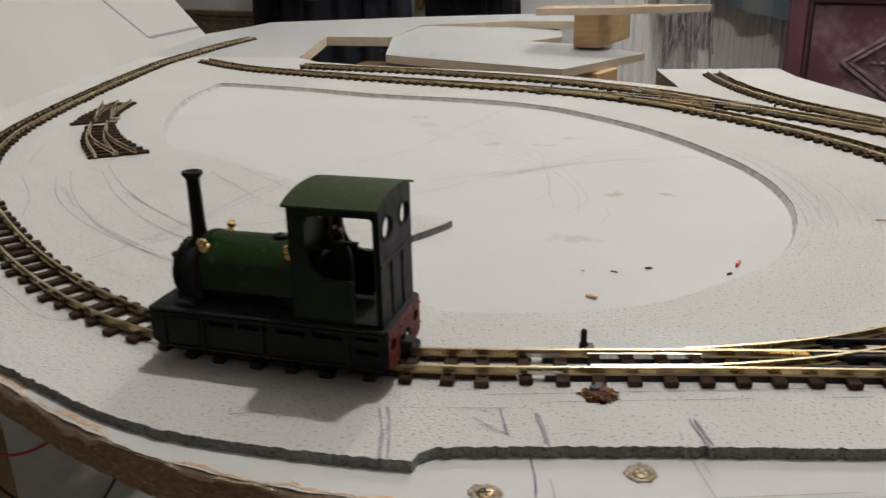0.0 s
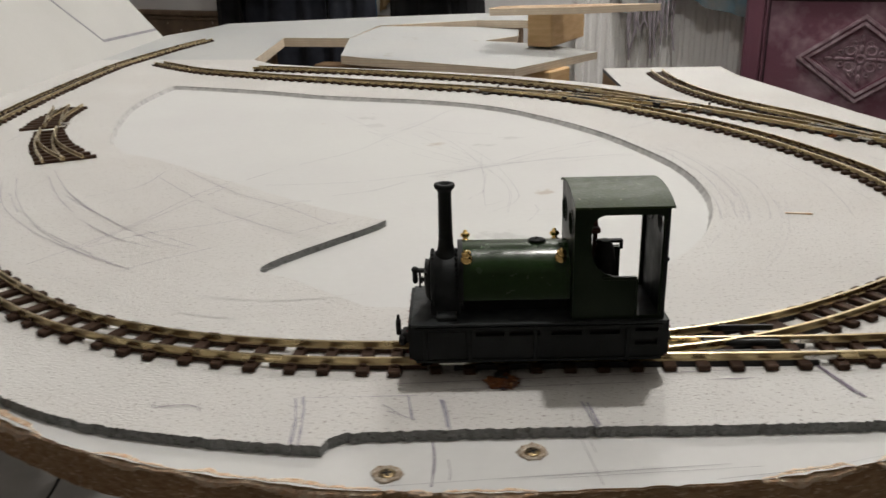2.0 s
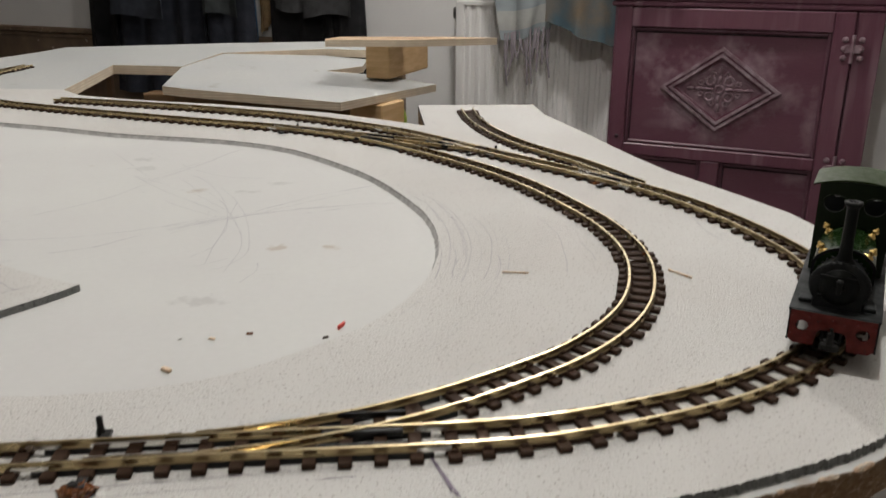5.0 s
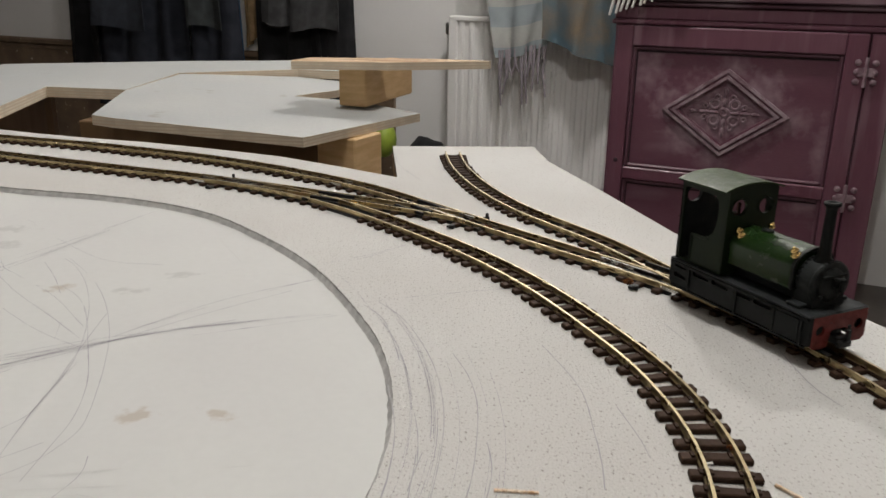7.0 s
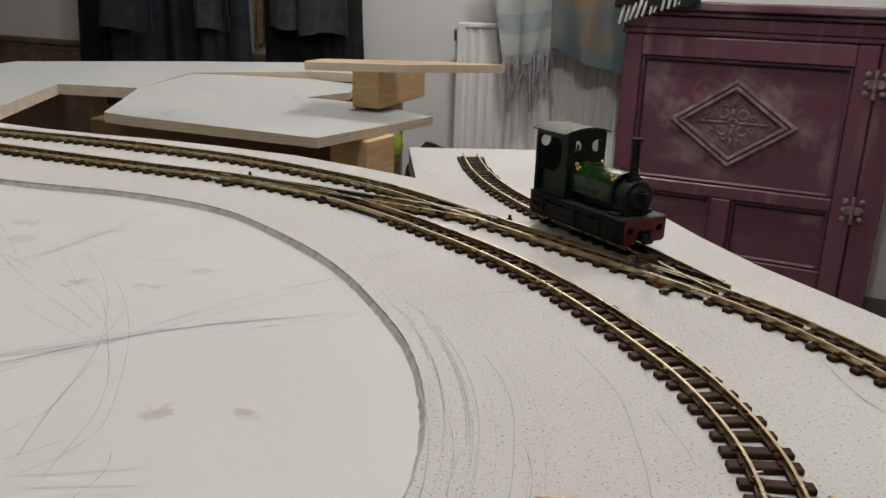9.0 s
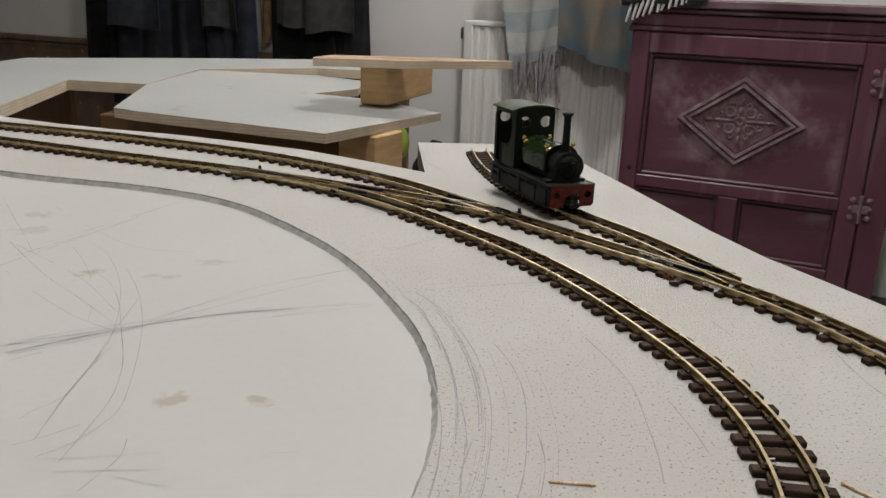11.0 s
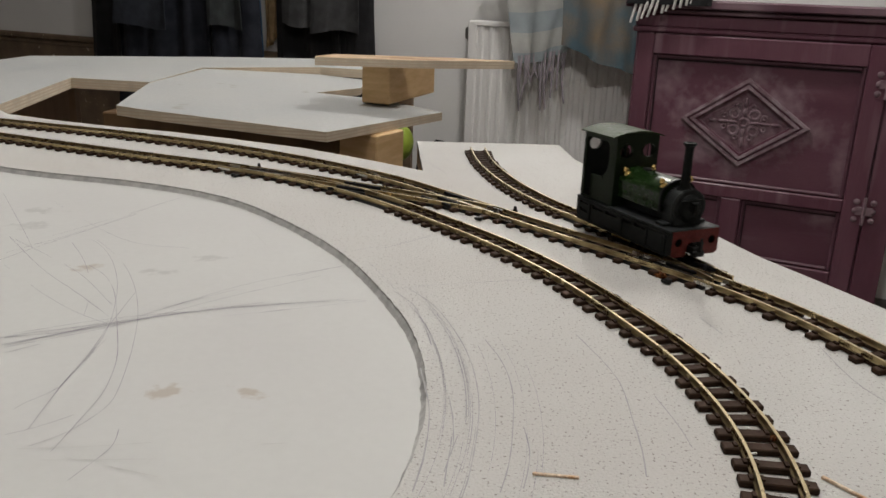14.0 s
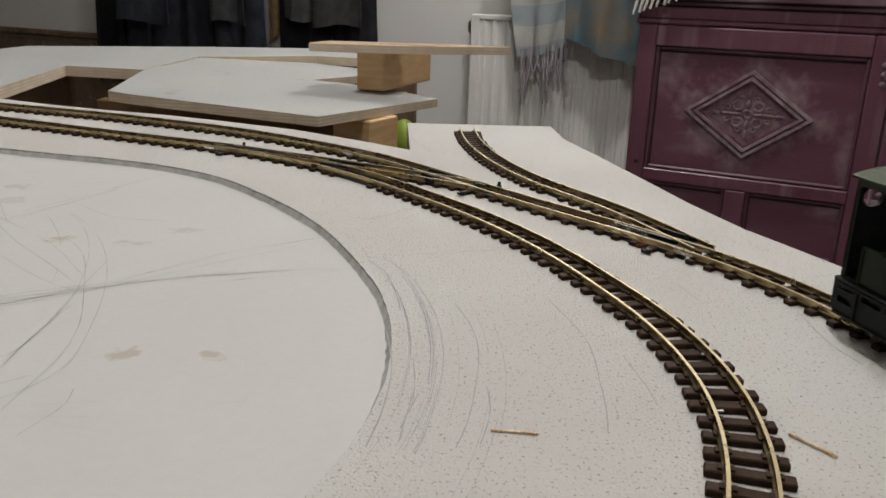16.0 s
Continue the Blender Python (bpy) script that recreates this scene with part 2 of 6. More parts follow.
def stained(m, stains, upright=False, grain=230.0, lo=1.75, hi=2.4, most=0.7):
    """Soaks uneven stains (place, size, squash, colour) into a surface that lies flat in its own axes, or stands upright in them."""
    nt = m.node_tree
    b = nt.nodes["Principled BSDF"]
    co = nt.nodes.new("ShaderNodeTexCoord")
    tn = nt.nodes.new("ShaderNodeTexNoise")
    tn.inputs["Scale"].default_value, tn.inputs["Detail"].default_value = grain, 4.0
    nt.links.new(co.outputs["Object"], tn.inputs["Vector"])
    for x, y, r, squash, colour in stains:
        mp = nt.nodes.new("ShaderNodeMapping")
        mp.vector_type = "POINT"
        mp.inputs["Scale"].default_value = (1 / r, 0, 1 / (r * squash)) if upright else (1 / r, 1 / (r * squash), 0)
        mp.inputs["Location"].default_value = (-x / r, 0, -y / (r * squash)) if upright else (-x / r, -y / (r * squash), 0)
        nt.links.new(co.outputs["Object"], mp.inputs["Vector"])
        ln = nt.nodes.new("ShaderNodeVectorMath")
        ln.operation = "LENGTH"
        nt.links.new(mp.outputs["Vector"], ln.inputs[0])
        ad = nt.nodes.new("ShaderNodeMath")
        ad.operation = "MULTIPLY_ADD"
        ad.inputs[1].default_value = 3.0
        nt.links.new(tn.outputs["Fac"], ad.inputs[0])
        nt.links.new(ln.outputs["Value"], ad.inputs[2])
        mr = nt.nodes.new("ShaderNodeMapRange")
        mr.inputs[1].default_value, mr.inputs[2].default_value, mr.inputs[3].default_value, mr.inputs[4].default_value = lo, hi, most, 0.0
        nt.links.new(ad.outputs[0], mr.inputs[0])
        mx = nt.nodes.new("ShaderNodeMix")
        mx.data_type = "RGBA"
        nt.links.new(mr.outputs[0], mx.inputs[0])
        nt.links.new(b.inputs["Base Color"].links[0].from_socket, mx.inputs[6])
        mx.inputs[7].default_value = (*colour, 1)
        nt.links.new(mx.outputs[2], b.inputs["Base Color"])


BROWN, GREY = (0.40, 0.345, 0.285), (0.43, 0.43, 0.42)
stained(M["base"], [(0.035, 0.366, 0.006, 0.9, BROWN), (0.058, 0.368, 0.0065, 0.6, BROWN), (-0.037, 0.463, 0.006, 0.8, BROWN), (-0.089, 0.515, 0.011, 0.7, GREY), (0.006, 0.483, 0.010, 0.5, GREY), (-0.007, 0.463, 0.010, 0.45, GREY), (-0.1, 0.54, 0.012, 0.5, GREY), (0.02, 0.30, 0.012, 0.6, GREY)])
RUBBED = (0.42, 0.33, 0.365)
stained(M["panel_plum"], [(0.36, -0.105, 0.035, 0.8, RUBBED), (0.54, -0.25, 0.04, 0.8, RUBBED), (0.165, -0.225, 0.035, 1.1, RUBBED), (0.32, -0.385, 0.04, 0.7, RUBBED), (0.24, -0.32, 0.05, 0.9, RUBBED), (0.45, -0.17, 0.05, 0.9, RUBBED), (0.11, -0.13, 0.05, 1.4, RUBBED), (0.60, -0.50, 0.035, 0.6, RUBBED), (0.62, -0.33, 0.02, 4.0, RUBBED)], True, 34.0, 1.1, 3.0, 0.42)
stained(M["panel_plum"], [(0.344, -0.24, 0.13, 0.70, RUBBED)], True, 40.0, 1.0, 3.0, 0.58)


# ---- mesh helpers ----
def part(name, bm, mat, parent=None, label="", m=None):
    """Links a bmesh as one mesh object, under a parent if one is given."""
    me = bpy.data.meshes.new(name)
    bm.to_mesh(me)
    bm.free()
    for x in mat if isinstance(mat, (list, tuple)) else [mat]:
        me.materials.append(M[x])
    ob = new(name, me)
    if parent:
        ob.parent = parent
    if m is not None:
        ob.matrix_basis = m
    if label:
        ob["label"] = label
    return ob


def empty(name, m=None, **tags):
    ob = new(name)
    ob.empty_display_size = 0.01
    if m is not None:
        ob.matrix_basis = m
    return tagged(ob, **tags)


def smooth(bm, angle=35):
    for f in bm.faces:
        f.smooth = True
    for e in bm.edges:
        if len(e.link_faces) == 2 and e.calc_face_angle(0) > radians(angle):
            e.smooth = False
    return bm


def box(bm, x0, x1, y0, y1, z0, z1, bevel=0.0, m=None):
    r = bmesh.ops.create_cube(bm, size=1)
    bmesh.ops.transform(bm, verts=r["verts"], matrix=Matrix.Translation(((x0 + x1) / 2, (y0 + y1) / 2, (z0 + z1) / 2)) @ Matrix.Diagonal((x1 - x0, y1 - y0, z1 - z0, 1)))
    vs = r["verts"]
    if bevel:
        es = list({e for v in vs for e in v.link_edges})
        out = bmesh.ops.bevel(bm, geom=es, offset=bevel, segments=1, affect="EDGES")
        vs = list({v for f in out["faces"] for v in f.verts} | {v for v in vs if v.is_valid})
    if m is not None:
        bmesh.ops.transform(bm, verts=vs, matrix=m)
    return bm


def lathe(bm, profile, m=None, n=20, caps=True):
    """Turns (radius, height) pairs about z."""
    m = m or Matrix()
    rings = []
    for r, z in profile:
        rings.append([bm.verts.new(m @ Vector((r * math.cos(2 * math.pi * k / n), r * math.sin(2 * math.pi * k / n), z))) for k in range(n)])
    for a, b in zip(rings, rings[1:]):
        for k in range(n):
            bm.faces.new((a[k], a[(k + 1) % n], b[(k + 1) % n], b[k]))
    if caps:
        bm.faces.new(rings[0][::-1])
        bm.faces.new(rings[-1])
    return bm


def plate(outline, holes, z0, z1, side=1, floor_mat=0, tilt=None):
    """A flat sheet with holes: top faces take material 0, the cut sides another."""
    bm = bmesh.new()
    edges = []
    for loop in (outline, *holes):
        vs = [bm.verts.new((x, y, z1)) for x, y in loop]
        edges += [bm.edges.new((a, b)) for a, b in zip(vs, vs[1:] + vs[:1])]
    bmesh.ops.triangle_fill(bm, edges=edges, use_beauty=True, use_dissolve=False)
    top = list(bm.faces)
    for f in top:
        if f.normal.z < 0:
            f.normal_flip()
    out = bmesh.ops.extrude_face_region(bm, geom=top)
    low = [g for g in out["geom"] if isinstance(g, bmesh.types.BMVert)]
    for v in low:
        v.co.z = z0
    lowset = set(low)
    bmesh.ops.recalc_face_normals(bm, faces=list(bm.faces))
    for f in bm.faces:
        k = sum(v in lowset for v in f.verts)
        f.material_index = 0 if k == 0 else (floor_mat if k == len(f.verts) else side)
    if tilt:
        for v in bm.verts:
            v.co.z += tilt(v.co.x, v.co.y)
    return bm


def outline_prism(bm, loop, holes, y0, y1):
    """A sheet in the xz plane with holes, thickness along y."""
    edges, first = [], len(bm.faces)
    old = set(bm.faces)
    for lp in (loop, *holes):
        vs = [bm.verts.new((x, y0, z)) for x, z in lp]
        edges += [bm.edges.new((a, b)) for a, b in zip(vs, vs[1:] + vs[:1])]
    bmesh.ops.triangle_fill(bm, edges=edges, use_beauty=True, use_dissolve=False)
    faces = [f for f in bm.faces if f not in old]
    out = bmesh.ops.extrude_face_region(bm, geom=faces)
    vs = [g for g in out["geom"] if isinstance(g, bmesh.types.BMVert)]
    bmesh.ops.translate(bm, verts=vs, vec=(0, y1 - y0, 0))
    bmesh.ops.recalc_face_normals(bm, faces=[f for f in bm.faces if f not in old])
    return bm


def circle(cx, cz, r, n=20, a0=0.0, a1=360.0):
    full = abs(a1 - a0) >= 360
    return [(cx + r * math.cos(radians(a0 + (a1 - a0) * k / (n if full else n - 1))), cz + r * math.sin(radians(a0 + (a1 - a0) * k / (n if full else n - 1)))) for k in range(n)]


def dense(points, step=0.003, rounds=60):
    """An even polyline through the points: a spline, resampled and eased."""
    p = np.array(points, float)
    p = np.vstack([2 * p[0] - p[1], p, 2 * p[-1] - p[-2]])
    out = []
    for i in range(1, len(p) - 2):
        for t in np.linspace(0, 1, 24, endpoint=False):
            a, b, c, d = p[i - 1 : i + 3]
            out.append(0.5 * (2 * b + (c - a) * t + (2 * a - 5 * b + 4 * c - d) * t**2 + (3 * b - a - 3 * c + d) * t**3))
    out = np.array(out + [p[-2]])

    def even(q):
        s = np.r_[0, np.cumsum(np.linalg.norm(np.diff(q, axis=0), axis=1))]
        k = np.linspace(0, s[-1], max(int(s[-1] / step), 2) + 1)
        return np.stack([np.interp(k, s, q[:, n]) for n in range(q.shape[1])], 1)

    out = even(out)
    for _ in range(rounds):
        out[1:-1] = 0.5 * out[1:-1] + 0.25 * (out[:-2] + out[2:])
    return even(out)


class Line:
    """A line on the plan by its length."""

    def __init__(self, pts):
        self.p = np.array(pts)
        self.s = np.r_[0, np.cumsum(np.linalg.norm(np.diff(self.p, axis=0), axis=1))]
        self.length = self.s[-1]

    def at(self, s):
        if s < 0:
            d = self.p[0] - self.p[1]
            return self.p[0] + d / np.linalg.norm(d) * -s
        if s > self.length:
            d = self.p[-1] - self.p[-2]
            return self.p[-1] + d / np.linalg.norm(d) * (s - self.length)
        return np.array([np.interp(s, self.s, self.p[:, 0]), np.interp(s, self.s, self.p[:, 1])])

    def way(self, s):
        d = self.at(s + 0.004) - self.at(s - 0.004)
        return d / np.linalg.norm(d)

    def near(self, x, y):
        best = np.argmin(np.hypot(self.p[:, 0] - x, self.p[:, 1] - y))
        lo, hi = max(self.s[best] - 0.006, 0), min(self.s[best] + 0.006, self.length)
        k = np.linspace(lo, hi, 25)
        return float(k[np.argmin([np.hypot(*(self.at(v) - (x, y))) for v in k])])

    def cut(self, a, b, step=0.003):
        n = max(int(abs(b - a) / step), 2)
        return np.array([self.at(v) for v in np.linspace(a, b, n + 1)])


def sweep(bm, pts, profile, shift=0.0):
    """Carries a closed (side, height) profile along plan points; shift moves it sideways."""
    pts = np.array(pts, float)
    way = np.gradient(pts, axis=0)
    way /= np.linalg.norm(way, axis=1)[:, None]
    side = np.stack([way[:, 1], -way[:, 0]], 1)
    rings = []
    for p, w in zip(pts, side):
        rings.append([bm.verts.new((p[0] + w[0] * (shift + a), p[1] + w[1] * (shift + a), z)) for a, z in profile])
    n = len(profile)
    for a, b in zip(rings, rings[1:]):
        for k in range(n):
            bm.faces.new((a[k], b[k], b[(k + 1) % n], a[(k + 1) % n]))
    bm.faces.new(rings[0])
    bm.faces.new(rings[-1][::-1])
    bmesh.ops.recalc_face_normals(bm, faces=list(bm.faces))
    return bm


def tube(bm, pts, r, n=8):
    """A round wire along points in space."""
    pts = [Vector(p) for p in pts]
    rings = []
    for i, p in enumerate(pts):
        d = (pts[min(i + 1, len(pts) - 1)] - pts[max(i - 1, 0)]).normalized()
        a = d.cross(Vector((0, 0, 1)) if abs(d.z) < 0.9 else Vector((1, 0, 0))).normalized()
        b = d.cross(a)
        rr = r[i] if isinstance(r, (list, tuple)) else r
        rings.append([bm.verts.new(p + (a * math.cos(2 * math.pi * k / n) + b * math.sin(2 * math.pi * k / n)) * rr) for k in range(n)])
    for a, b in zip(rings, rings[1:]):
        for k in range(n):
            bm.faces.new((a[k], a[(k + 1) % n], b[(k + 1) % n], b[k]))
    bm.faces.new(rings[0][::-1])
    bm.faces.new(rings[-1])
    bmesh.ops.recalc_face_normals(bm, faces=list(bm.faces))
    return bm


# ---- the room, in its own axes: x along the far wall, y into it ----
ROOM = pose(0.70, 3.20, 0, 0, 0, -22)
FLOOR, CEIL = -0.85, 1.62


def slab(name, x0, x1, y0, y1, z0, z1, mat):
    bm = bmesh.new()
    box(bm, x0, x1, y0, y1, z0, z1)
    return tagged(part(name, bm, mat, m=ROOM), kind="structure")


slab("wall_north", -3.9, 2.0, 0.0, 0.12, FLOOR, CEIL, "wall")
# south, west and east walls are unseen and darkened to bounce less light
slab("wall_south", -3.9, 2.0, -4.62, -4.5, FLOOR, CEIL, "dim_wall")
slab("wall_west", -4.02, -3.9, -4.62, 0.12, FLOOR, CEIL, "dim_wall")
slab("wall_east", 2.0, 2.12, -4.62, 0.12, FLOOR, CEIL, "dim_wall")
slab("floor", -4.02, 2.12, -4.62, 0.12, FLOOR - 0.1, FLOOR, "floor")
slab("ceiling", -4.02, 2.12, -4.62, 0.12, CEIL, CEIL + 0.1, "ceiling")
bm = bmesh.new()
box(bm, -3.9, -1.0, -0.02, 0.0, FLOOR, -0.215)
tagged(part("dado", bm, "dado", m=ROOM), kind="structure")
bm = bmesh.new()
box(bm, -3.9, -1.0, -0.035, -0.002, -0.215, -0.186, 0.006)
box(bm, -3.9, -1.0, -0.026, -0.002, -0.238, -0.217, 0.004)
tagged(part("dado_rail", bm, "dado", m=ROOM), kind="structure")


def ceiling_lamp(place):
    root = empty("ceiling_light", Matrix.Translation(place), label="round white ceiling light out of view, switched on", category="ceiling light")
    bm = bmesh.new()
    lathe(bm, [(0.012, 0.08), (0.012, CEIL - LAMP.z - 0.01), (0.06, CEIL - LAMP.z - 0.01), (0.06, CEIL - LAMP.z)])
    part("stem", smooth(bm), "rad", root)
    bm = bmesh.new()
    lathe(bm, [(0.012, 0.115), (0.05, 0.105), (0.15, 0.082), (0.152, 0.08), (0.05, 0.10), (0.012, 0.105)], n=32)
    part("shade", smooth(bm), "rad", root)


ceiling_lamp(LAMP)
ceiling_lamp(FAR_LAMP)
# made-up fixture for the added fill light
ceiling_lamp(FILL_LAMP)


# ---- baseboards ----
FRONT = [(-0.2, 0.198), (-0.16, 0.173), (-0.129, 0.158), (-0.102, 0.145), (-0.08, 0.1365), (-0.062, 0.131), (-0.034, 0.127), (0, 0.1255), (0.036, 0.129), (0.061, 0.134), (0.095, 0.142), (0.121, 0.152), (0.149, 0.163), (0.181, 0.1775), (0.211, 0.1905), (0.24, 0.206), (0.268, 0.232), (0.29, 0.268), (0.303, 0.312), (0.306, 0.36), (0.298, 0.405)]
RIGHT = [(0.289, 0.43), (0.274, 0.462), (0.259, 0.492), (0.245, 0.519), (0.23, 0.56), (0.222, 0.587), (0.202, 0.654), (0.179, 0.726), (0.172, 0.778), (0.066, 0.766), (0.08, 0.664), (0.04, 0.69), (-0.008, 0.718), (-0.07, 0.741), (-0.118, 0.756), (-0.165, 0.766), (-0.216, 0.78), (-0.27, 0.8), (-0.305, 0.836)]
LEFT = [(-0.49, 0.836), (-0.46, 0.66), (-0.43, 0.5), (-0.38, 0.38), (-0.32, 0.295), (-0.26, 0.24)]
STEP = [(-0.205, 0.206), (-0.16, 0.1755), (-0.147, 0.169), (-0.132, 0.1625), (-0.104, 0.1505), (-0.083, 0.1425), (-0.064, 0.1385), (-0.043, 0.137), (-0.022, 0.1365), (-0.0062, 0.1372), (-0.0052, 0.1402), (-0.0012, 0.1434), (0.022, 0.148), (0.06, 0.1545), (0.1, 0.161), (0.122, 0.165), (0.15, 0.1705), (0.18, 0.1805), (0.21, 0.1935), (0.238, 0.209), (0.266, 0.235), (0.287, 0.27), (0.3, 0.313), (0.303, 0.36), (0.295, 0.405)]
OVAL = [(-0.016, 0.217), (0.001, 0.218), (0.032, 0.2255), (0.053, 0.2365), (0.075, 0.258), (0.088, 0.273), (0.101, 0.3), (0.109, 0.335), (0.109, 0.372), (0.101, 0.411), (0.085, 0.449), (0.06, 0.494), (0.025, 0.537), (-0.016, 0.574), (-0.07, 0.597), (-0.15, 0.613), (-0.22, 0.638), (-0.30, 0.658), (-0.307, 0.65), (-0.297, 0.576), (-0.27, 0.5), (-0.24, 0.44)]
ISLAND = [(-0.214, 0.414), (-0.191, 0.404), (-0.124, 0.36), (-0.066, 0.322), (-0.037, 0.3085), (-0.033, 0.302), (-0.064, 0.2495), (-0.05, 0.238)]


def eased(pts, step=0.006, rounds=8):
    return [tuple(p) for p in dense(pts, step, rounds)]


def ragged(pts, amount, seed):
    rnd = random.Random(seed)
    return [(x + rnd.uniform(-amount, amount), y + rnd.uniform(-amount, amount)) for x, y in pts]


base_front = ragged(eased(FRONT, 0.0025), 0.00035, 2)
step_left = eased(STEP[:10], 0.001, 10)
step_right = eased(STEP[11:], 0.001, 10)
step_line = ragged(step_left + [STEP[10]] + step_right, 0.00045, 3)
oval_line = ragged(eased(OVAL, 0.003, 6), 0.0002, 4) + ragged(eased(ISLAND, 0.003, 0), 0.0002, 5)
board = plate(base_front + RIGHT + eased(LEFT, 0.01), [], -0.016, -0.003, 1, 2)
for v in board.verts:
    if v.co.z < -0.01 and v.co.y < 0.4:
        v.co.y += 0.0015
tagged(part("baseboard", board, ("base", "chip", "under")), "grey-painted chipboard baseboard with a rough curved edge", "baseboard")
bed = plate(step_line + RIGHT + eased(LEFT, 0.01), [oval_line], -0.003, 0.0, 1, 1)
for f in bed.faces:
    c = f.calc_center_median()
    if f.material_index == 1 and abs(f.normal.z) < 0.5 and (c.y > 0.36 or abs(c.x + 0.3) < 0.02 or c.x > -0.02 and c.y > 0.2145) and -0.31 < c.x < 0.112 and c.y < 0.662:
        f.material_index = 2
trackbed = tagged(part("trackbed", bed, ("bed", "bededge", "inneredge")), "thin textured grey trackbed sheet with a cut-out middle", "trackbed")

# sloped fillet added along the cut-out so that its dark edge catches light
bm = bmesh.new()
sweep(bm, ragged(eased(OVAL, 0.003, 6), 0.0003, 8), [(0.0003, -0.0007), (-0.0004, -0.0012), (-0.0008, -0.0021), (-0.0016, -0.00296), (0.0003, -0.0031)])
part("filler", smooth(bm, 60), "inneredge", bpy.data.objects["baseboard"], "added grey fillet that lightens the cut-out edge")

# chips knocked out of the front edge
rnd = random.Random(11)
edge_line = Line(base_front)
bm = bmesh.new()
rings = []
for k in range(int((edge_line.length - 0.004) / 0.0007)):
    v = 0.002 + k * 0.0007
    p, w = edge_line.at(v), edge_line.way(v)
    side = np.array([w[1], -w[0]])
    # deep scars come in runs, with sound paint between
    run = noise.noise(Vector((v * 38, 3.1, 0))) + 0.45 * noise.noise(Vector((v * 160, 0.7, 0))) + (0.30 if v < 0.22 else 0.08)
    d = max(-0.0004, 0.0040 * run) + rnd.uniform(-0.0003, 0.0003)
    h = max(0.0001, 0.0052 * run) + rnd.uniform(0, 0.0005)
    ring = []
    for off, z in ((-d, -0.00291 if d > 0.0002 else -0.0034), (-d * 0.4, -0.00288 if d > 0.0002 else -0.0036), (0.0004 if d > 0.0002 else -0.0006, -0.0031 - 0.5 * h), (0.0003 if d > 0.0002 else -0.0006, -0.0032 - h)):
        q = p + side * off
        ring.append(bm.verts.new((q[0], q[1], z)))
    rings.append(ring)
for a, b in zip(rings, rings[1:]):
    for k in range(3):
        bm.faces.new((a[k], a[k + 1], b[k + 1], b[k]))
bmesh.ops.recalc_face_normals(bm, faces=list(bm.faces))
part("chipped_edge", bm, "chipped", bpy.data.objects["baseboard"], "bare wood where the edge is chipped")

BACK = [(-0.305, 0.838), (-0.352, 1.06), (-0.258, 1.05), (-0.262, 1.225), (-0.123, 1.30), (-0.03, 1.285), (-0.03, 1.42), (-0.098, 1.447), (-0.30, 1.385), (-0.527, 1.285), (-0.53, 1.2), (-0.545, 1.1), (-0.49, 0.838)]
tagged(part("back_board", plate(BACK, [], -0.012, -0.0005, 1, 1), ("back", "ply")), "grey-painted plywood board with an angular cut-out", "plywood board")
RAMP = [(-0.2585, 1.05), (-0.224, 0.894), (-0.2, 0.888), (-0.026, 0.878), (0.063, 1.073), (-0.01, 1.12), (-0.088, 1.117), (-0.05, 1.2), (-0.056, 1.29), (-0.123, 1.295), (-0.258, 1.222)]
tagged(part("ramp_board", plate(RAMP, [], -0.010, -0.001, 1, 1, lambda x, y: -0.065 * (x + 0.26)), ("back", "ply")), "sloping grey-painted plywood ramp with raw edges", "plywood board")
STRIP = [(-0.071, 1.035), (0.03, 1.043), (0.138, 1.085), (0.14, 1.09), (0.07, 1.10), (-0.06, 1.085), (-0.073, 1.05)]
tagged(part("plywood_strip", plate(STRIP, [], 0.0270, 0.0353, 1, 1), ("ply_top", "ply")), "bare plywood offcut laid on a timber block", "plywood board")


def timber(name, x0, x1, y0, y1, z0, z1, rz, mat, label, parent=None):
    bm = bmesh.new()
    box(bm, -(x1 - x0) / 2, (x1 - x0) / 2, 0, y1 - y0, z0, z1, 0.0015)
    if parent:
        return part(name, bm, mat, bpy.data.objects[parent], label, pose((x0 + x1) / 2, y0, 0, 0, 0, rz))
    return tagged(part(name, bm, mat, m=pose((x0 + x1) / 2, y0, 0, 0, 0, rz)), label, "timber")


timber("timber_block", -0.0275, 0.0055, 1.065, 1.20, -0.0150, 0.0270, -17, "pine", "squared pine block that props the plywood offcut")
timber("leg", -0.033, 0.012, 0.950, 1.000, FLOOR, -0.0285, -25, "pine", "squared pine leg under the plywood ramp", "ramp_board")
timber("leg", -0.46, -0.42, 1.12, 1.18, FLOOR, -0.013, -10, "pine_dark", "old brown timber leg under the board", "back_board")
timber("beam", -0.3, 0.02, 1.0, 1.03, -0.085, -0.03, -6, "pine_dark", "brown timber beam under the plywood ramp", "ramp_board")
timber("beam", -0.42, -0.37, 0.86, 1.2, -0.08, -0.013, 8, "pine_dark", "brown timber beam under the board", "back_board")
timber("leg", -0.285, -0.222, 0.225, 0.27, FLOOR, -0.0165, 30, "ochre", "ochre painted timber leg under the baseboard edge", "baseboard")
timber("leg", 0.15, 0.19, 0.42, 0.47, FLOOR, -0.0165, 0, "pine_dark", "brown timber leg under the baseboard", "baseboard")
timber("leg", -0.40, -0.36, 0.70, 0.75, FLOOR, -0.0165, 0, "pine_dark", "brown timber leg under the baseboard", "baseboard")

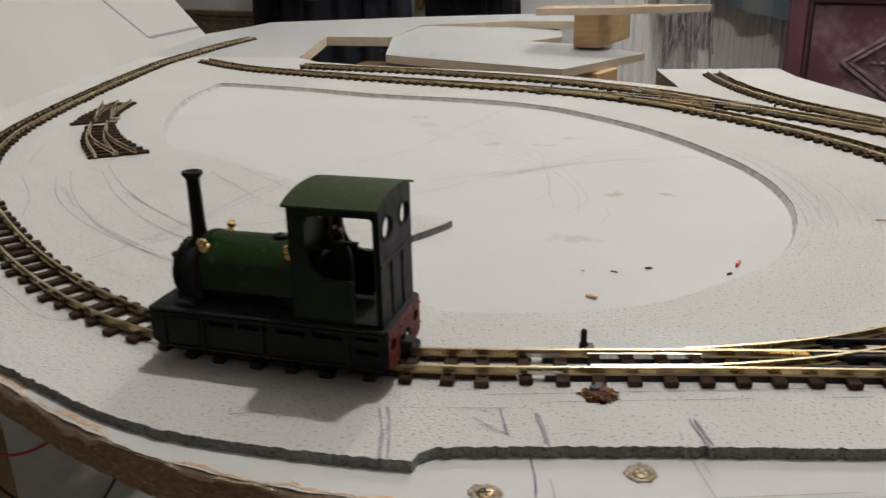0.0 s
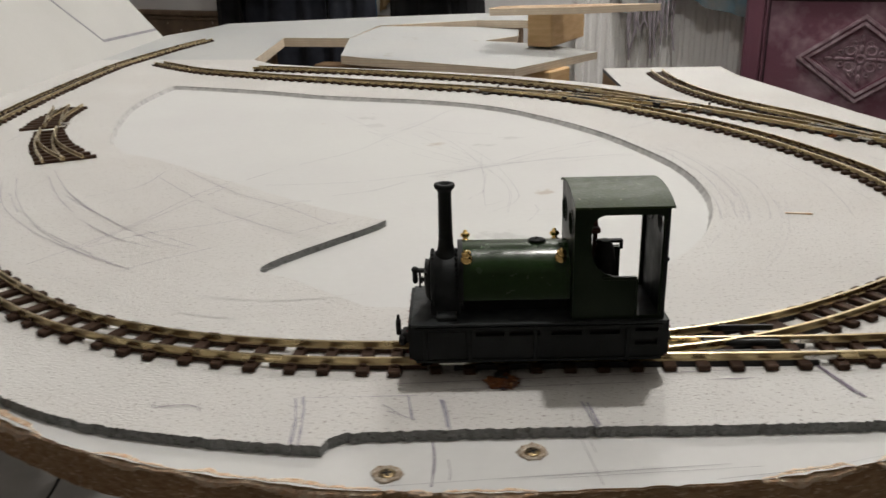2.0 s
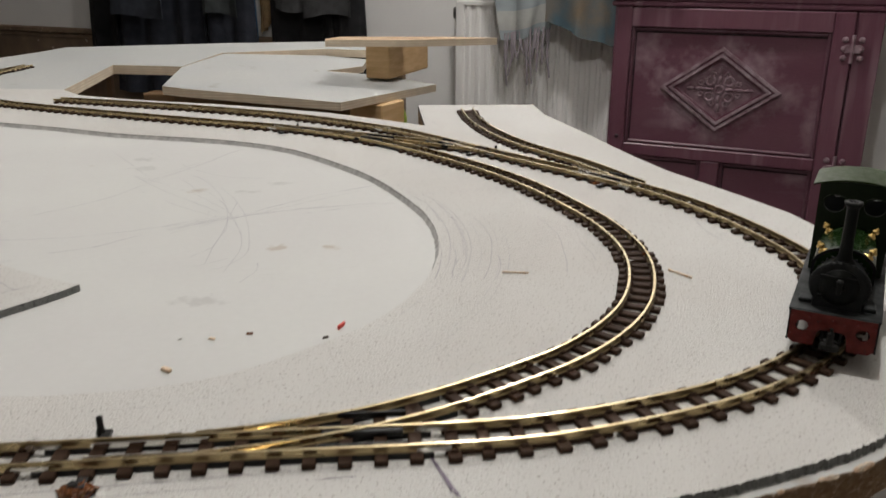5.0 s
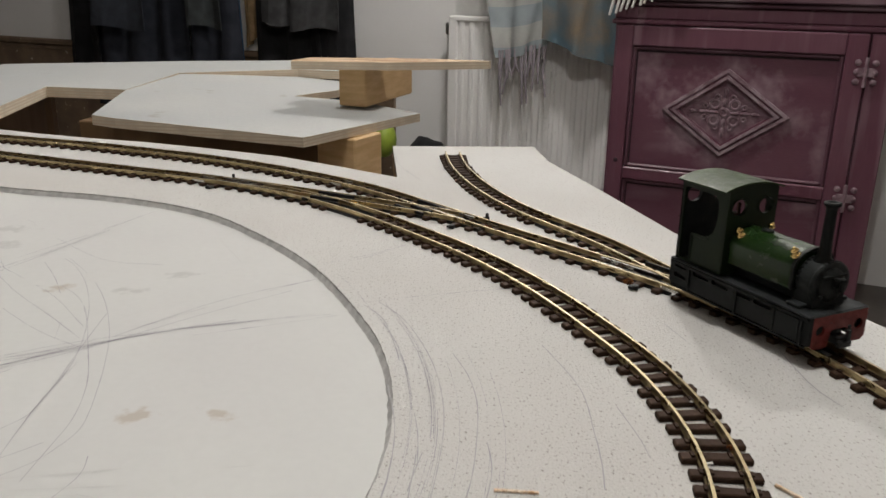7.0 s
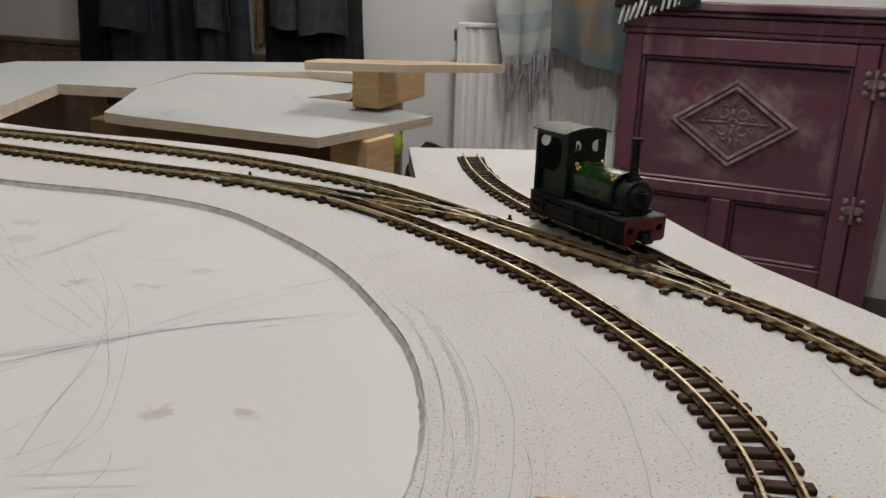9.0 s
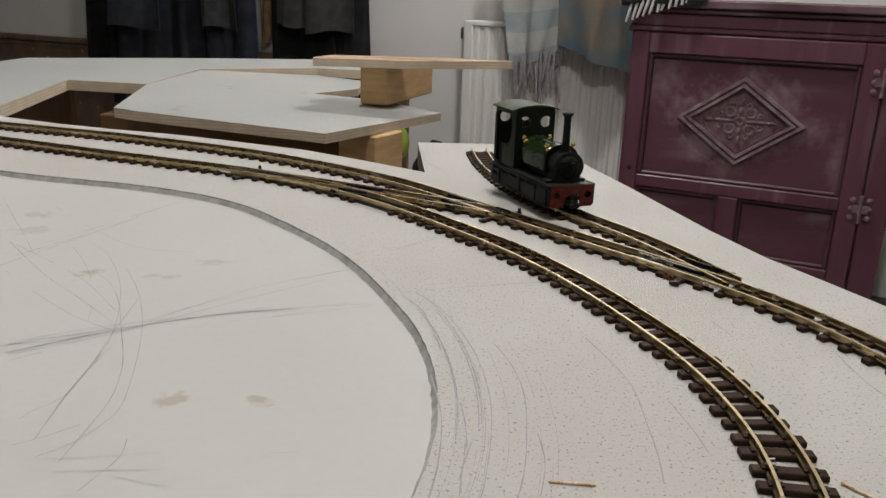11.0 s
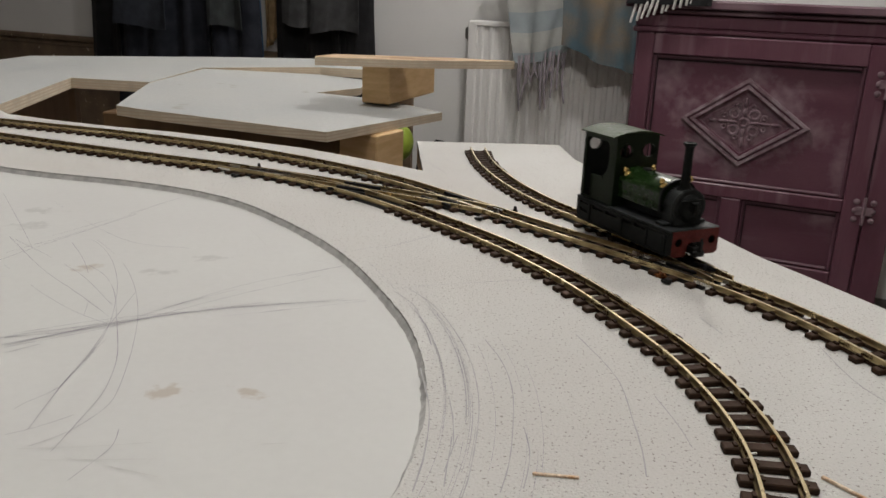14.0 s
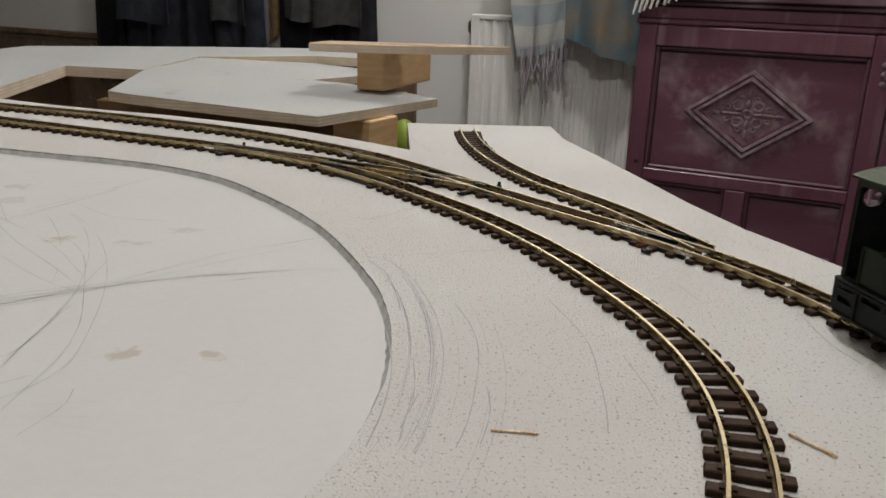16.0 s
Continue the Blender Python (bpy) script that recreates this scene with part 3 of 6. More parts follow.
# upright panel beside the left of the layout
base0, base1 = Vector((-0.365, 0.30, -0.003)), Vector((-0.533, 1.085, -0.003))
along = (base1 - base0).normalized()
out = Vector((-along.y, along.x, 0))
up = (out * 0.47 + Vector((0, 0, 0.88))).normalized()
span = (base1 - base0).length
bm = bmesh.new()
outline_prism(bm, [(0, 0), (span, 0), (span - 0.21, 0.32), (0, 0.32)], [], 0, 0.004)
panel_m = Matrix.Translation(base0 + out * 0.004) @ Matrix((along, up.cross(along), up)).transposed().to_4x4()
panel_ob = tagged(part("side_panel", bm, "panel", m=panel_m), "leaning grey hardboard panel with a ruled line", "panel")
bm = bmesh.new()
for a, b in (((span - 0.012, 0.016), (span - 0.21, 0.022)), ((span - 0.21, 0.022), (span - 0.34, 0.14))):
    d = (Vector(b) - Vector(a)).normalized()
    nrm = Vector((-d.y, d.x)) * 0.0016
    quad = [Vector(a) - nrm, Vector(b) - nrm, Vector(b) + nrm, Vector(a) + nrm]
    outline_prism(bm, [(q.x, q.y) for q in quad], [], -0.0003, 0.0045)
part("ruled_line", bm, "pencil", panel_ob)

# what shows below the front edge
bm = bmesh.new()
box(bm, -1.2, -0.12, 0.2, 1.1, -0.40, -0.38, 0.004)
tagged(part("shelf", bm, "sheet"), "pale dusty shelf below the baseboard", "shelf")
timber("leg", -1.15, -1.1, 0.6, 0.65, FLOOR, -0.40, 0, "pine_dark", "brown timber leg under the pale shelf", "shelf")
timber("leg", -0.62, -0.58, 1.0, 1.05, FLOOR, -0.40, 0, "pine_dark", "brown timber leg under the pale shelf", "shelf")
for name, mat, pts in (
    ("red_wire", "wire_red", [(-0.24, 0.25, -0.085), (-0.21, 0.235, -0.088), (-0.18, 0.232, -0.075), (-0.15, 0.24, -0.045), (-0.12, 0.25, -0.0165)]),
    ("grey_cable", "wire_black", [(-0.255, 0.26, -0.14), (-0.21, 0.232, -0.15), (-0.16, 0.228, -0.15), (-0.11, 0.24, -0.12), (-0.08, 0.26, -0.0165)]),
    ("grey_cable", "wire_black", [(-0.255, 0.26, -0.155), (-0.2, 0.235, -0.17), (-0.13, 0.232, -0.175), (-0.08, 0.25, -0.13), (-0.05, 0.27, -0.0165)]),
    ("grey_cable", "wire_black", [(-0.255, 0.262, -0.125), (-0.200, 0.240, -0.137), (-0.135, 0.235, -0.135), (-0.085, 0.25, -0.087), (-0.055, 0.27, -0.0165)]),
    ("grey_cable", "wire_black", [(-0.255, 0.262, -0.190), (-0.190, 0.234, -0.202), (-0.125, 0.235, -0.200), (-0.075, 0.25, -0.133), (-0.045, 0.27, -0.0165)]),
    ("grey_cable", "wire_black", [(-0.255, 0.262, -0.105), (-0.212, 0.242, -0.117), (-0.147, 0.235, -0.115), (-0.097, 0.25, -0.073), (-0.067, 0.27, -0.0165)]),
    ("black_wire", "wire_black", [(-0.24, 0.245, -0.11), (-0.20, 0.225, -0.115), (-0.165, 0.222, -0.105), (-0.145, 0.235, -0.07), (-0.135, 0.25, -0.0165)]),
):
    bm = bmesh.new()
    q = dense(pts, 0.004, 4)
    tube(bm, q, 0.0006)
    tagged(part(name, smooth(bm), mat), "thin loose %s hanging under the board" % name.replace("_", " "), "wire")


# ---- track ----
RT = 0.0038
GAUGE = 0.0099
OUTER = dense([(-0.441, 1.02), (-0.441, 0.934), (-0.431, 0.79), (-0.414, 0.7), (-0.392, 0.605), (-0.368, 0.515), (-0.34, 0.43), (-0.303, 0.362), (-0.262, 0.31), (-0.227, 0.276), (-0.19, 0.244), (-0.15, 0.2145), (-0.11, 0.192), (-0.078, 0.1825), (-0.047, 0.1785), (-0.014, 0.179), (0.02, 0.1838), (0.068, 0.1917), (0.109, 0.1975), (0.138, 0.2025), (0.154, 0.2068), (0.187, 0.2205), (0.215, 0.2365), (0.245, 0.264), (0.262, 0.298), (0.2695, 0.344), (0.264, 0.375), (0.252, 0.41), (0.234, 0.446), (0.212, 0.4755), (0.183, 0.506), (0.158, 0.531), (0.132, 0.5575), (0.103, 0.588), (0.068, 0.623), (0.03, 0.65), (-0.012, 0.675), (-0.056, 0.696), (-0.101, 0.712), (-0.147, 0.727), (-0.195, 0.739), (-0.247, 0.752), (-0.27, 0.757)], 0.003, 20)
INNER = dense([(0, 0.181), (0.02, 0.1838), (0.05, 0.189), (0.082, 0.1985), (0.102, 0.2075), (0.12, 0.2185), (0.139, 0.233), (0.1629, 0.2542), (0.1841, 0.2865), (0.1942, 0.3218), (0.1962, 0.3551), (0.1912, 0.3853), (0.1831, 0.4105), (0.1591, 0.4626), (0.1327, 0.5035), (0.1062, 0.5347), (0.075, 0.568), (0.039, 0.5985), (0.001, 0.621), (-0.036, 0.637), (-0.075, 0.649), (-0.118, 0.663), (-0.163, 0.678), (-0.212, 0.695), (-0.26, 0.713), (-0.312, 0.735), (-0.35, 0.76), (-0.392, 0.794)], 0.003, 20)
SIDING = dense([(0.234, 0.446), (0.2235, 0.465), (0.2135, 0.4855), (0.2025, 0.509), (0.189, 0.534), (0.172, 0.5585), (0.153, 0.588), (0.1335, 0.632), (0.119, 0.684), (0.112, 0.733)], 0.003, 20)
CROSS = dense([(-0.036, 0.637), (0.001, 0.6225), (0.045, 0.604), (0.09, 0.5835), (0.115, 0.5715), (0.132, 0.5585), (0.158, 0.531)], 0.003, 10)
outer, inner, siding, cross = Line(OUTER), Line(INNER), Line(SIDING), Line(CROSS)

RAIL = [(-0.0008, 0.0017), (0.0008, 0.0017), (0.00035, 0.0021), (0.0003, 0.0031), (0.00045, 0.0033), (0.00045, RT), (-0.00045, RT), (-0.00045, 0.0033), (-0.0003, 0.0031), (-0.00035, 0.0021)]


def shiny(bm):
    """Sets the polished running surface apart."""
    for f in bm.faces:
        if f.normal.z > 0.8 and f.calc_center_median().z > 0.0036:
            f.material_index = 1
    return bm


def sleeper_mesh(length, width, chairs=True):
    """One moulded sleeper along y with rail chairs."""
    bm = bmesh.new()
    box(bm, -width / 2, width / 2, -length / 2, length / 2, 0.0, 0.0018, 0.0003)
    if chairs:
        for side in (-1, 1):
            y = side * GAUGE / 2
            for off in (-0.0013, 0.0013):
                box(bm, -0.0010, 0.0010, y + off - 0.0005, y + off + 0.0005, 0.0017, 0.0024)
    me = bpy.data.meshes.new("sleeper")
    bm.to_mesh(me)
    bm.free()
    me.materials.append(M["sleeper"])
    return me


SLEEPERS = [sleeper_mesh(0.0182 + d, 0.0036 + w) for d, w in ((0, 0), (0.0006, 0.0002), (-0.0005, -0.0002))]
LONG = {n: sleeper_mesh(n / 1000, 0.0036, False) for n in range(18, 40)}


def sleepers(root, line, a, b, spacing, seed, wobble=0.0):
    r = random.Random(seed)
    n = max(int(round(abs(b - a) / spacing)), 1)
    for k in range(n):
        s = a + (b - a) * (k + 0.5) / n + r.uniform(-1, 1) * wobble * spacing * 0.15
        (x, y), (dx, dy) = line.at(s), line.way(s)
        ob = new("sleeper", r.choice(SLEEPERS))
        ob.parent = root
        side = r.uniform(-1, 1) * wobble * 0.0008
        ob.matrix_basis = pose(x - dy * side, y + dx * side, 0.0, 0, 0, math.degrees(math.atan2(dy, dx)) + r.uniform(-1, 1) * wobble * 3)


def track(line, a, b, spacing, label, seed, wobble=0.4):
    root = empty("track", label=label, category="model track", group="lengths of model track")
    for side in (-1, 1):
        bm = bmesh.new()
        sweep(bm, line.cut(a, b), RAIL, side * GAUGE / 2)
        part("rail", shiny(bm), ("rail", "railtop"), root)
    sleepers(root, line, a, b, spacing, seed, wobble)
    # moulded webs that tie the sleepers under each rail, cut here and there
    r = random.Random(seed + 5)
    for side in (-1, 1):
        v = a + 0.003
        while v < b - 0.012:
            e = min(v + r.uniform(3.0, 6.0) * spacing, b - 0.003)
            bm = bmesh.new()
            sweep(bm, line.cut(v, e), [(-0.0007, 0.0003), (0.0007, 0.0003), (0.0007, 0.0014), (-0.0007, 0.0014)], side * GAUGE / 2)
            part("web", bm, "sleeper", root)
            v = e + r.uniform(0.25, 0.6) * spacing
    return root


def joiners(root, line, s):
    for side in (-1, 1):
        bm = bmesh.new()
        sweep(bm, line.cut(s - 0.0045, s + 0.0045, 0.002), [(-0.0011, 0.0018), (0.0011, 0.0018), (0.0009, 0.0030), (-0.0009, 0.0030)], side * GAUGE / 2)
        part("rail_joiner", bm, "joiner", root, "bright metal rail joiner")


def turnout(lineA, a0, a1, lineB, b1, label, post_side, seed, post_tall=0.0042):
    """A turnout: route A from its toe at a0 to a1, route B leaving it on the way to b1."""
    root = empty("turnout", label=label, category="model turnout", group="turnouts of the layout")
    sign = 1 if a1 > a0 else -1
    for side in (-1, 1):
        bm = bmesh.new()
        sweep(bm, lineA.cut(a0, a1), RAIL, side * GAUGE / 2)
        part("stock_rail", shiny(bm), ("rail", "railtop"), root)
        bm = bmesh.new()
        sweep(bm, lineA.cut(a0, a1), [(-0.0011, 0.0), (0.0011, 0.0), (0.0009, 0.0016), (-0.0009, 0.0016)], side * GAUGE / 2)
        part("web", bm, "frog", root, "black plastic web under the rail")
    x, y = lineA.at(a0)
    b0 = lineB.near(x, y)
    # route B where it has parted from route A by a rail's width
    samples = np.linspace(b0, b1, 80)
    gap = []
    for s in samples:
        q = lineB.at(s)
        gap.append(np.hypot(*(q - lineA.at(lineA.near(*q)))))
    first = next((s for s, g in zip(samples, gap) if g > 0.0009), samples[10])
    mid = next((s for s, g in zip(samples, gap) if g > GAUGE * 0.95), samples[60])
    for side in (-1, 1):
        bm = bmesh.new()
        sweep(bm, lineB.cut(first, b1), [(p, z + 0.00003) for p, z in RAIL], side * GAUGE / 2)
        part("point_rail", shiny(bm), ("rail", "railtop"), root)
        bm = bmesh.new()
        sweep(bm, lineB.cut(first, b1), [(-0.0011, 0.0), (0.0011, 0.0), (0.0009, 0.00155), (-0.0009, 0.00155)], side * GAUGE / 2)
        part("web", bm, "frog", root, "black plastic web under the rail")
    # blades that lie beside the stock rails
    for side in (-1, 1):
        bm = bmesh.new()
        toe = a0 + sign * 0.012
        sweep(bm, lineA.cut(toe, toe + sign * 0.03), [(-0.0003, 0.002), (0.0003, 0.002), (0.0003, 0.0035), (-0.0003, 0.0035)], side * (GAUGE / 2 - 0.0018))
        part("point_blade", bm, "joiner", root)
    # crossing nose in black plastic and the check rails
    q = lineB.at(mid)
    pa = lineA.at(lineA.near(*q))
    c = (q + pa) / 2
    d = lineA.way(lineA.near(*q))
    ang = math.degrees(math.atan2(d[1], d[0]))
    bm = bmesh.new()
    box(bm, -0.011, 0.011, -0.0022, 0.0022, 0.0015, 0.0034, 0.0004)
    part("crossing_nose", bm, "frog", root, "black plastic crossing nose", pose(c[0], c[1], 0, 0, 0, ang))
    for base, other in ((pa, q), (q, pa)):
        o = base + (base - other) / np.linalg.norm(base - other) * (GAUGE / 2 - 0.0018)
        bm = bmesh.new()
        box(bm, -0.012, 0.012, -0.0005, 0.0005, 0.0018, 0.0036, 0.0002)
        part("check_rail", bm, "frog", root, "black check rail", pose(o[0], o[1], 0, 0, 0, ang))
    # timbers, longer where the routes part
    n = int(abs(a1 - a0) / 0.0088)
    for k in range(n):
        s = a0 + (a1 - a0) * (k + 0.5) / n
        p, w = lineA.at(s), lineA.way(s)
        best = min(np.linspace(b0, b1, 60), key=lambda v: abs((lineB.at(v) - p) @ w))
        off = lineB.at(best) - p
        side = float(off @ np.array([-w[1], w[0]])) if abs(off @ w) < 0.004 else 0.0
        if abs(side) > 0.0195:
            side = 0.0
        ln = min(max(int(round(18.4 + abs(side) * 1000)), 18), 39)
        ob = new("sleeper", LONG[ln])
        ob.parent = root
        ob.matrix_basis = pose(p[0] - w[1] * side / 2, p[1] + w[0] * side / 2, 0.0, 0, 0, math.degrees(math.atan2(w[1], w[0])))
    # route B beyond the shared timbers
    r = random.Random(seed)
    s = mid
    while abs(s - b1) > 0.006 and (b1 - s) * (b1 - b0) > 0:
        q = lineB.at(s)
        if np.hypot(*(q - lineA.at(lineA.near(*q)))) > 0.0195 or abs(lineA.near(*q) - a1) < 0.004:
            w = lineB.way(s)
            ob = new("sleeper", LONG[18])
            ob.parent = root
            ob.matrix_basis = pose(q[0], q[1], 0, 0, 0, math.degrees(math.atan2(w[1], w[0])))
        s += 0.0085 * (1 if b1 > b0 else -1)
    # tie bar with its post
    p, w = lineA.at(a0 + sign * 0.012), lineA.way(a0 + sign * 0.012)
    ang = math.degrees(math.atan2(w[1], w[0]))
    bm = bmesh.new()
    box(bm, -0.0013, 0.0013, -0.0135, 0.0135, 0.0004, 0.0016, 0.0002)
    part("tie_bar", bm, "frog", root, "black plastic tie bar", pose(p[0] + w[0] * 0.0015, p[1] + w[1] * 0.0015, 0, 0, 0, ang))
    for sd in (-1, 1):
        bm = bmesh.new()
        tall = post_tall if sd == post_side else 0.0026
        lathe(bm, [(0.0013, 0.0005), (0.0013, 0.002), (0.0009, 0.0023), (0.0009, tall - 0.0004), (0.0004, tall)], n=12)
        part("peg", smooth(bm), "frog", root, "", pose(p[0] - w[1] * sd * 0.0122, p[1] + w[0] * sd * 0.0122, 0))
    joiners(root, lineA, a0)
    joiners(root, lineA, a1)
    return root


t1a, t1z = outer.near(0.0185, 0.1836), outer.near(0.118, 0.199)
t4a, t4z = outer.near(0.2135, 0.474), outer.near(0.136, 0.5535)
t3z = outer.near(0.05, 0.637)
t2a, t2z = cross.near(-0.034, 0.636), cross.near(0.055, 0.6)
in1, in2 = inner.near(0.121, 0.219), inner.near(0.075, 0.568)
in3 = inner.near(-0.034, 0.636)
sd1 = siding.near(0.166, 0.568)
track(outer, 0.0, t1a, 0.0102, "curved length of brown-sleepered model track on the board", 1, 0.7)
track(outer, t1z, t4a, 0.0096, "outer curve of brown-sleepered model track", 2)
track(outer, t3z, outer.length, 0.0088, "far length of brown-sleepered model track", 3)
track(inner, in1, in2, 0.0077, "inner curve of closely sleepered model track", 4)
track(inner, in3, inner.length, 0.0088, "length of model track beside a parallel one", 5)
track(siding, sd1, siding.length, 0.0074, "short dead-end siding of model track", 6)
turnout(outer, t1a, t1z, inner, in1, "turnout with black plastic crossing near the board edge", 1, 7, 0.0064)
turnout(outer, t4a, t4z, siding, sd1, "turnout that leads into the siding", -1, 8)
turnout(outer, t4z, t3z, cross, cross.near(0.055, 0.6), "turnout of a crossover between two tracks", -1, 9)
turnout(cross, t2a, t2z, inner, in2, "turnout where the inner curve leaves the parallel track", 1, 10)


# ---- the locomotive: front towards +x, rail tops at z = 0 ----
def locomotive():
    root = empty("locomotive", label="dark green model saddle-tank locomotive with red buffer beams", category="model locomotive")
    HX, HY, Z0, Z1 = 0.0335, 0.0113, 0.0022, 0.0138

    def ry(a):
        return Matrix.Rotation(radians(a), 4, "Y")

    # running plate
    bm = bmesh.new()
    box(bm, -HX, HX, -HY - 0.0003, HY + 0.0003, Z1 - 0.0008, Z1, 0.0002)
    part("running_plate", bm, "loco_grey", root, "worn dark grey running plate")
    # slotted outside frames
    for side in (-1, 1):
        bm = bmesh.new()
        slots = []
        for x0, x1 in ((-0.0215, -0.0135), (-0.0115, -0.0035), (-0.0005, 0.0075), (0.009, 0.0165)):
            slots.append([(x0, 0.0098), (x1, 0.0098), (x1, 0.0113), (x0, 0.0113)])
        slots.append([(-0.0315, 0.0105), (-0.0255, 0.0105), (-0.0255, 0.0125), (-0.0315, 0.0125)])
        slots.append([(-0.0315, 0.0065), (-0.0255, 0.0065), (-0.0255, 0.0083), (-0.0315, 0.0083)])
        outline_prism(bm, [(-HX, Z0 + 0.0012), (-HX + 0.002, Z0), (HX - 0.002, Z0), (HX, Z0 + 0.0012), (HX, Z1 - 0.0008), (-HX, Z1 - 0.0008)], slots, side * (HY - 0.0012), side * (HY - 0.0004))
        fr = part("frame_side", bm, "loco_frame", root)
        # black sheet added behind the slots to paint their inner shade
        bm = bmesh.new()
        box(bm, -HX + 0.0015, HX - 0.0015, *sorted((side * (HY - 0.0016), side * (HY - 0.0022))), Z0 + 0.001, Z1 - 0.0012)
        part("frame_lining", bm, "frog", fr)
        bm = bmesh.new()
        y0, y1 = sorted((side * (HY - 0.0004), side * (HY + 0.0001)))
        for x in (-0.0235, 0.0008, 0.0182, 0.0300):
            box(bm, x - 0.0005, x + 0.0005, y0, y1, Z0 + 0.0006, Z1 - 0.0012, 0.0001)
        box(bm, -HX + 0.001, HX - 0.001, y0, y1, Z0 + 0.0002, Z0 + 0.001, 0.0001)
        box(bm, -HX + 0.001, HX - 0.001, y0, y1, Z1 - 0.0021, Z1 - 0.0011, 0.0001)
        part("frame_ribs", bm, "loco_frame", fr)
        bm = bmesh.new()
        box(bm, 0.0192, 0.029, *sorted((side * (HY - 0.0004), side * (HY - 0.0001))), Z0 + 0.0012, Z1 - 0.0024, 0.0001)
        part("access_panel", bm, "loco_frame", fr)
    bm = bmesh.new()
    box(bm, -HX + 0.003, HX - 0.003, -0.0032, 0.0032, 0.0030, Z1 - 0.001)
    part("chassis", bm, "frog", root)
    # wheels and axles
    for x in (-0.0135, 0.0135):
        for side in (-1, 1):
            bm = bmesh.new()
            lathe(bm, [(0.0062, -0.0004), (0.0062, 0.0002), (0.0055, 0.0003), (0.0054, 0.0016), (0.0045, 0.0016), (0.0044, 0.0010), (0.0012, 0.0010), (0.0011, 0.0019)], Matrix.Translation((x, side * 0.0042, 0.0055)) @ Matrix.Rotation(radians(-90 * side), 4, "X"), 24)
            part("wheel", smooth(bm), "steel", root)
    # buffer beams with holes, a notch and a coupling
    for sx in (-1, 1):
        bm = bmesh.new()
        n0 = 0.0040
        loop = [(-HY, Z0 + 0.0014), (-HY + 0.0014, Z0 + 0.0002), (-n0 - 0.0005, Z0 + 0.0002), (-n0 + 0.0003, Z0 + 0.0052), (-n0 + 0.0012, Z0 + 0.0060), (n0 - 0.0012, Z0 + 0.0060), (n0 - 0.0003, Z0 + 0.0052), (n0 + 0.0005, Z0 + 0.0002), (HY - 0.0014, Z0 + 0.0002), (HY, Z0 + 0.0014), (HY, Z1 - 0.0002), (-HY, Z1 - 0.0002)]
        outline_prism(bm, loop, [circle(-0.0080, 0.0086, 0.0018, 16), circle(0.0080, 0.0086, 0.0018, 16)], -0.0004, 0.0004)
        for v in bm.verts:
            v.co.x *= 0.955
        bmesh.ops.transform(bm, verts=bm.verts, matrix=Matrix.Translation((sx * (HX + 0.0004), 0, 0)) @ Matrix.Rotation(radians(90), 4, "Z"))
        for f in bm.faces:
            f.normal_update()
            if abs(f.normal.x) < 0.5 and (abs(f.calc_center_median().y) > HY * 0.9 or f.calc_center_median().z > Z1 - 0.0006):
                f.material_index = 1
        beam = part("buffer_beam", bm, ("loco_red", "loco_black"), root, "red buffer beam with two round holes")
        bm = bmesh.new()
        for yy, zz in ((-0.0104, 0.0115), (-0.0104, 0.0055), (-0.006, 0.0118), (-0.0055, 0.0048), (0, 0.0118), (-0.003, 0.0112), (0.003, 0.0112), (0.006, 0.0118), (0.0055, 0.0048), (0.0104, 0.0115), (0.0104, 0.0055)):
            lathe(bm, [(0.0003, 0), (0.00028, 0.00018), (0.00012, 0.0003)], Matrix.Translation((sx * (HX + 0.001), yy, zz)) @ ry(90 * sx), 8)
        part("rivets", smooth(bm), "loco_red", beam)
        bm = bmesh.new()
        xa, xb = sorted((sx * (HX - 0.006), sx * (HX + 0.0032)))
        box(bm, xa, xb, -0.0023, 0.0023, 0.0030, 0.0062, 0.0004)
        xa, xb = sorted((sx * (HX + 0.0022), sx * (HX + 0.0042)))
        box(bm, xa, xb, -0.0030, 0.0030, 0.0024, 0.0052, 0.0006)
        box(bm, *sorted((sx * (HX - 0.002), sx * (HX + 0.001))), -0.0012, 0.0012, 0.006, 0.0078, 0.0003)
        xa, xb = sorted((sx * (HX + 0.0036), sx * (HX + 0.0050)))
        if sx > 0:
            box(bm, xa, xb, -0.0010, 0.0010, 0.0048, 0.0095, 0.0004)
            box(bm, HX + 0.0039, HX + 0.0047, -0.0005, 0.0005, 0.0094, 0.0108, 0.0002)
        part("coupling", bm, "frog", root, "black block coupling")
    # boiler below the tank
    bm = bmesh.new()
    lathe(bm, [(0.0055, -0.0085), (0.0055, 0.021)], Matrix.Translation((0, 0, 0.0215)) @ ry(90), 24)
    box(bm, -0.0085, 0.0195, -0.0045, 0.0045, Z1, 0.019)
    part("boiler", smooth(bm), "loco_black", root)
    # saddle tank: a shallow arched top that breaks sharply into flat flanks
    def arch(w, crease, crown, zb, n=18):
        rise = crown - crease
        rad = (w * w + rise * rise) / (2 * rise)
        half = math.asin(min(w / rad, 1.0))
        top = [(rad * math.sin(a), crown - rad + rad * math.cos(a)) for a in (half * (2 * k / n - 1) for k in range(n + 1))]
        return [(-w, zb), (-w, crease - 0.0006)] + [(top[0][0] * 0.985, top[0][1])] + top[1:-1] + [(top[-1][0] * 0.985, top[-1][1])] + [(w, crease - 0.0006), (w, zb)]

    bm = bmesh.new()
    outline_prism(bm, arch(0.0084, 0.0266, 0.0318, 0.0185), [], -0.0085, 0.0202)
    bmesh.ops.transform(bm, verts=bm.verts, matrix=Matrix.Rotation(radians(-90), 4, "Z"))
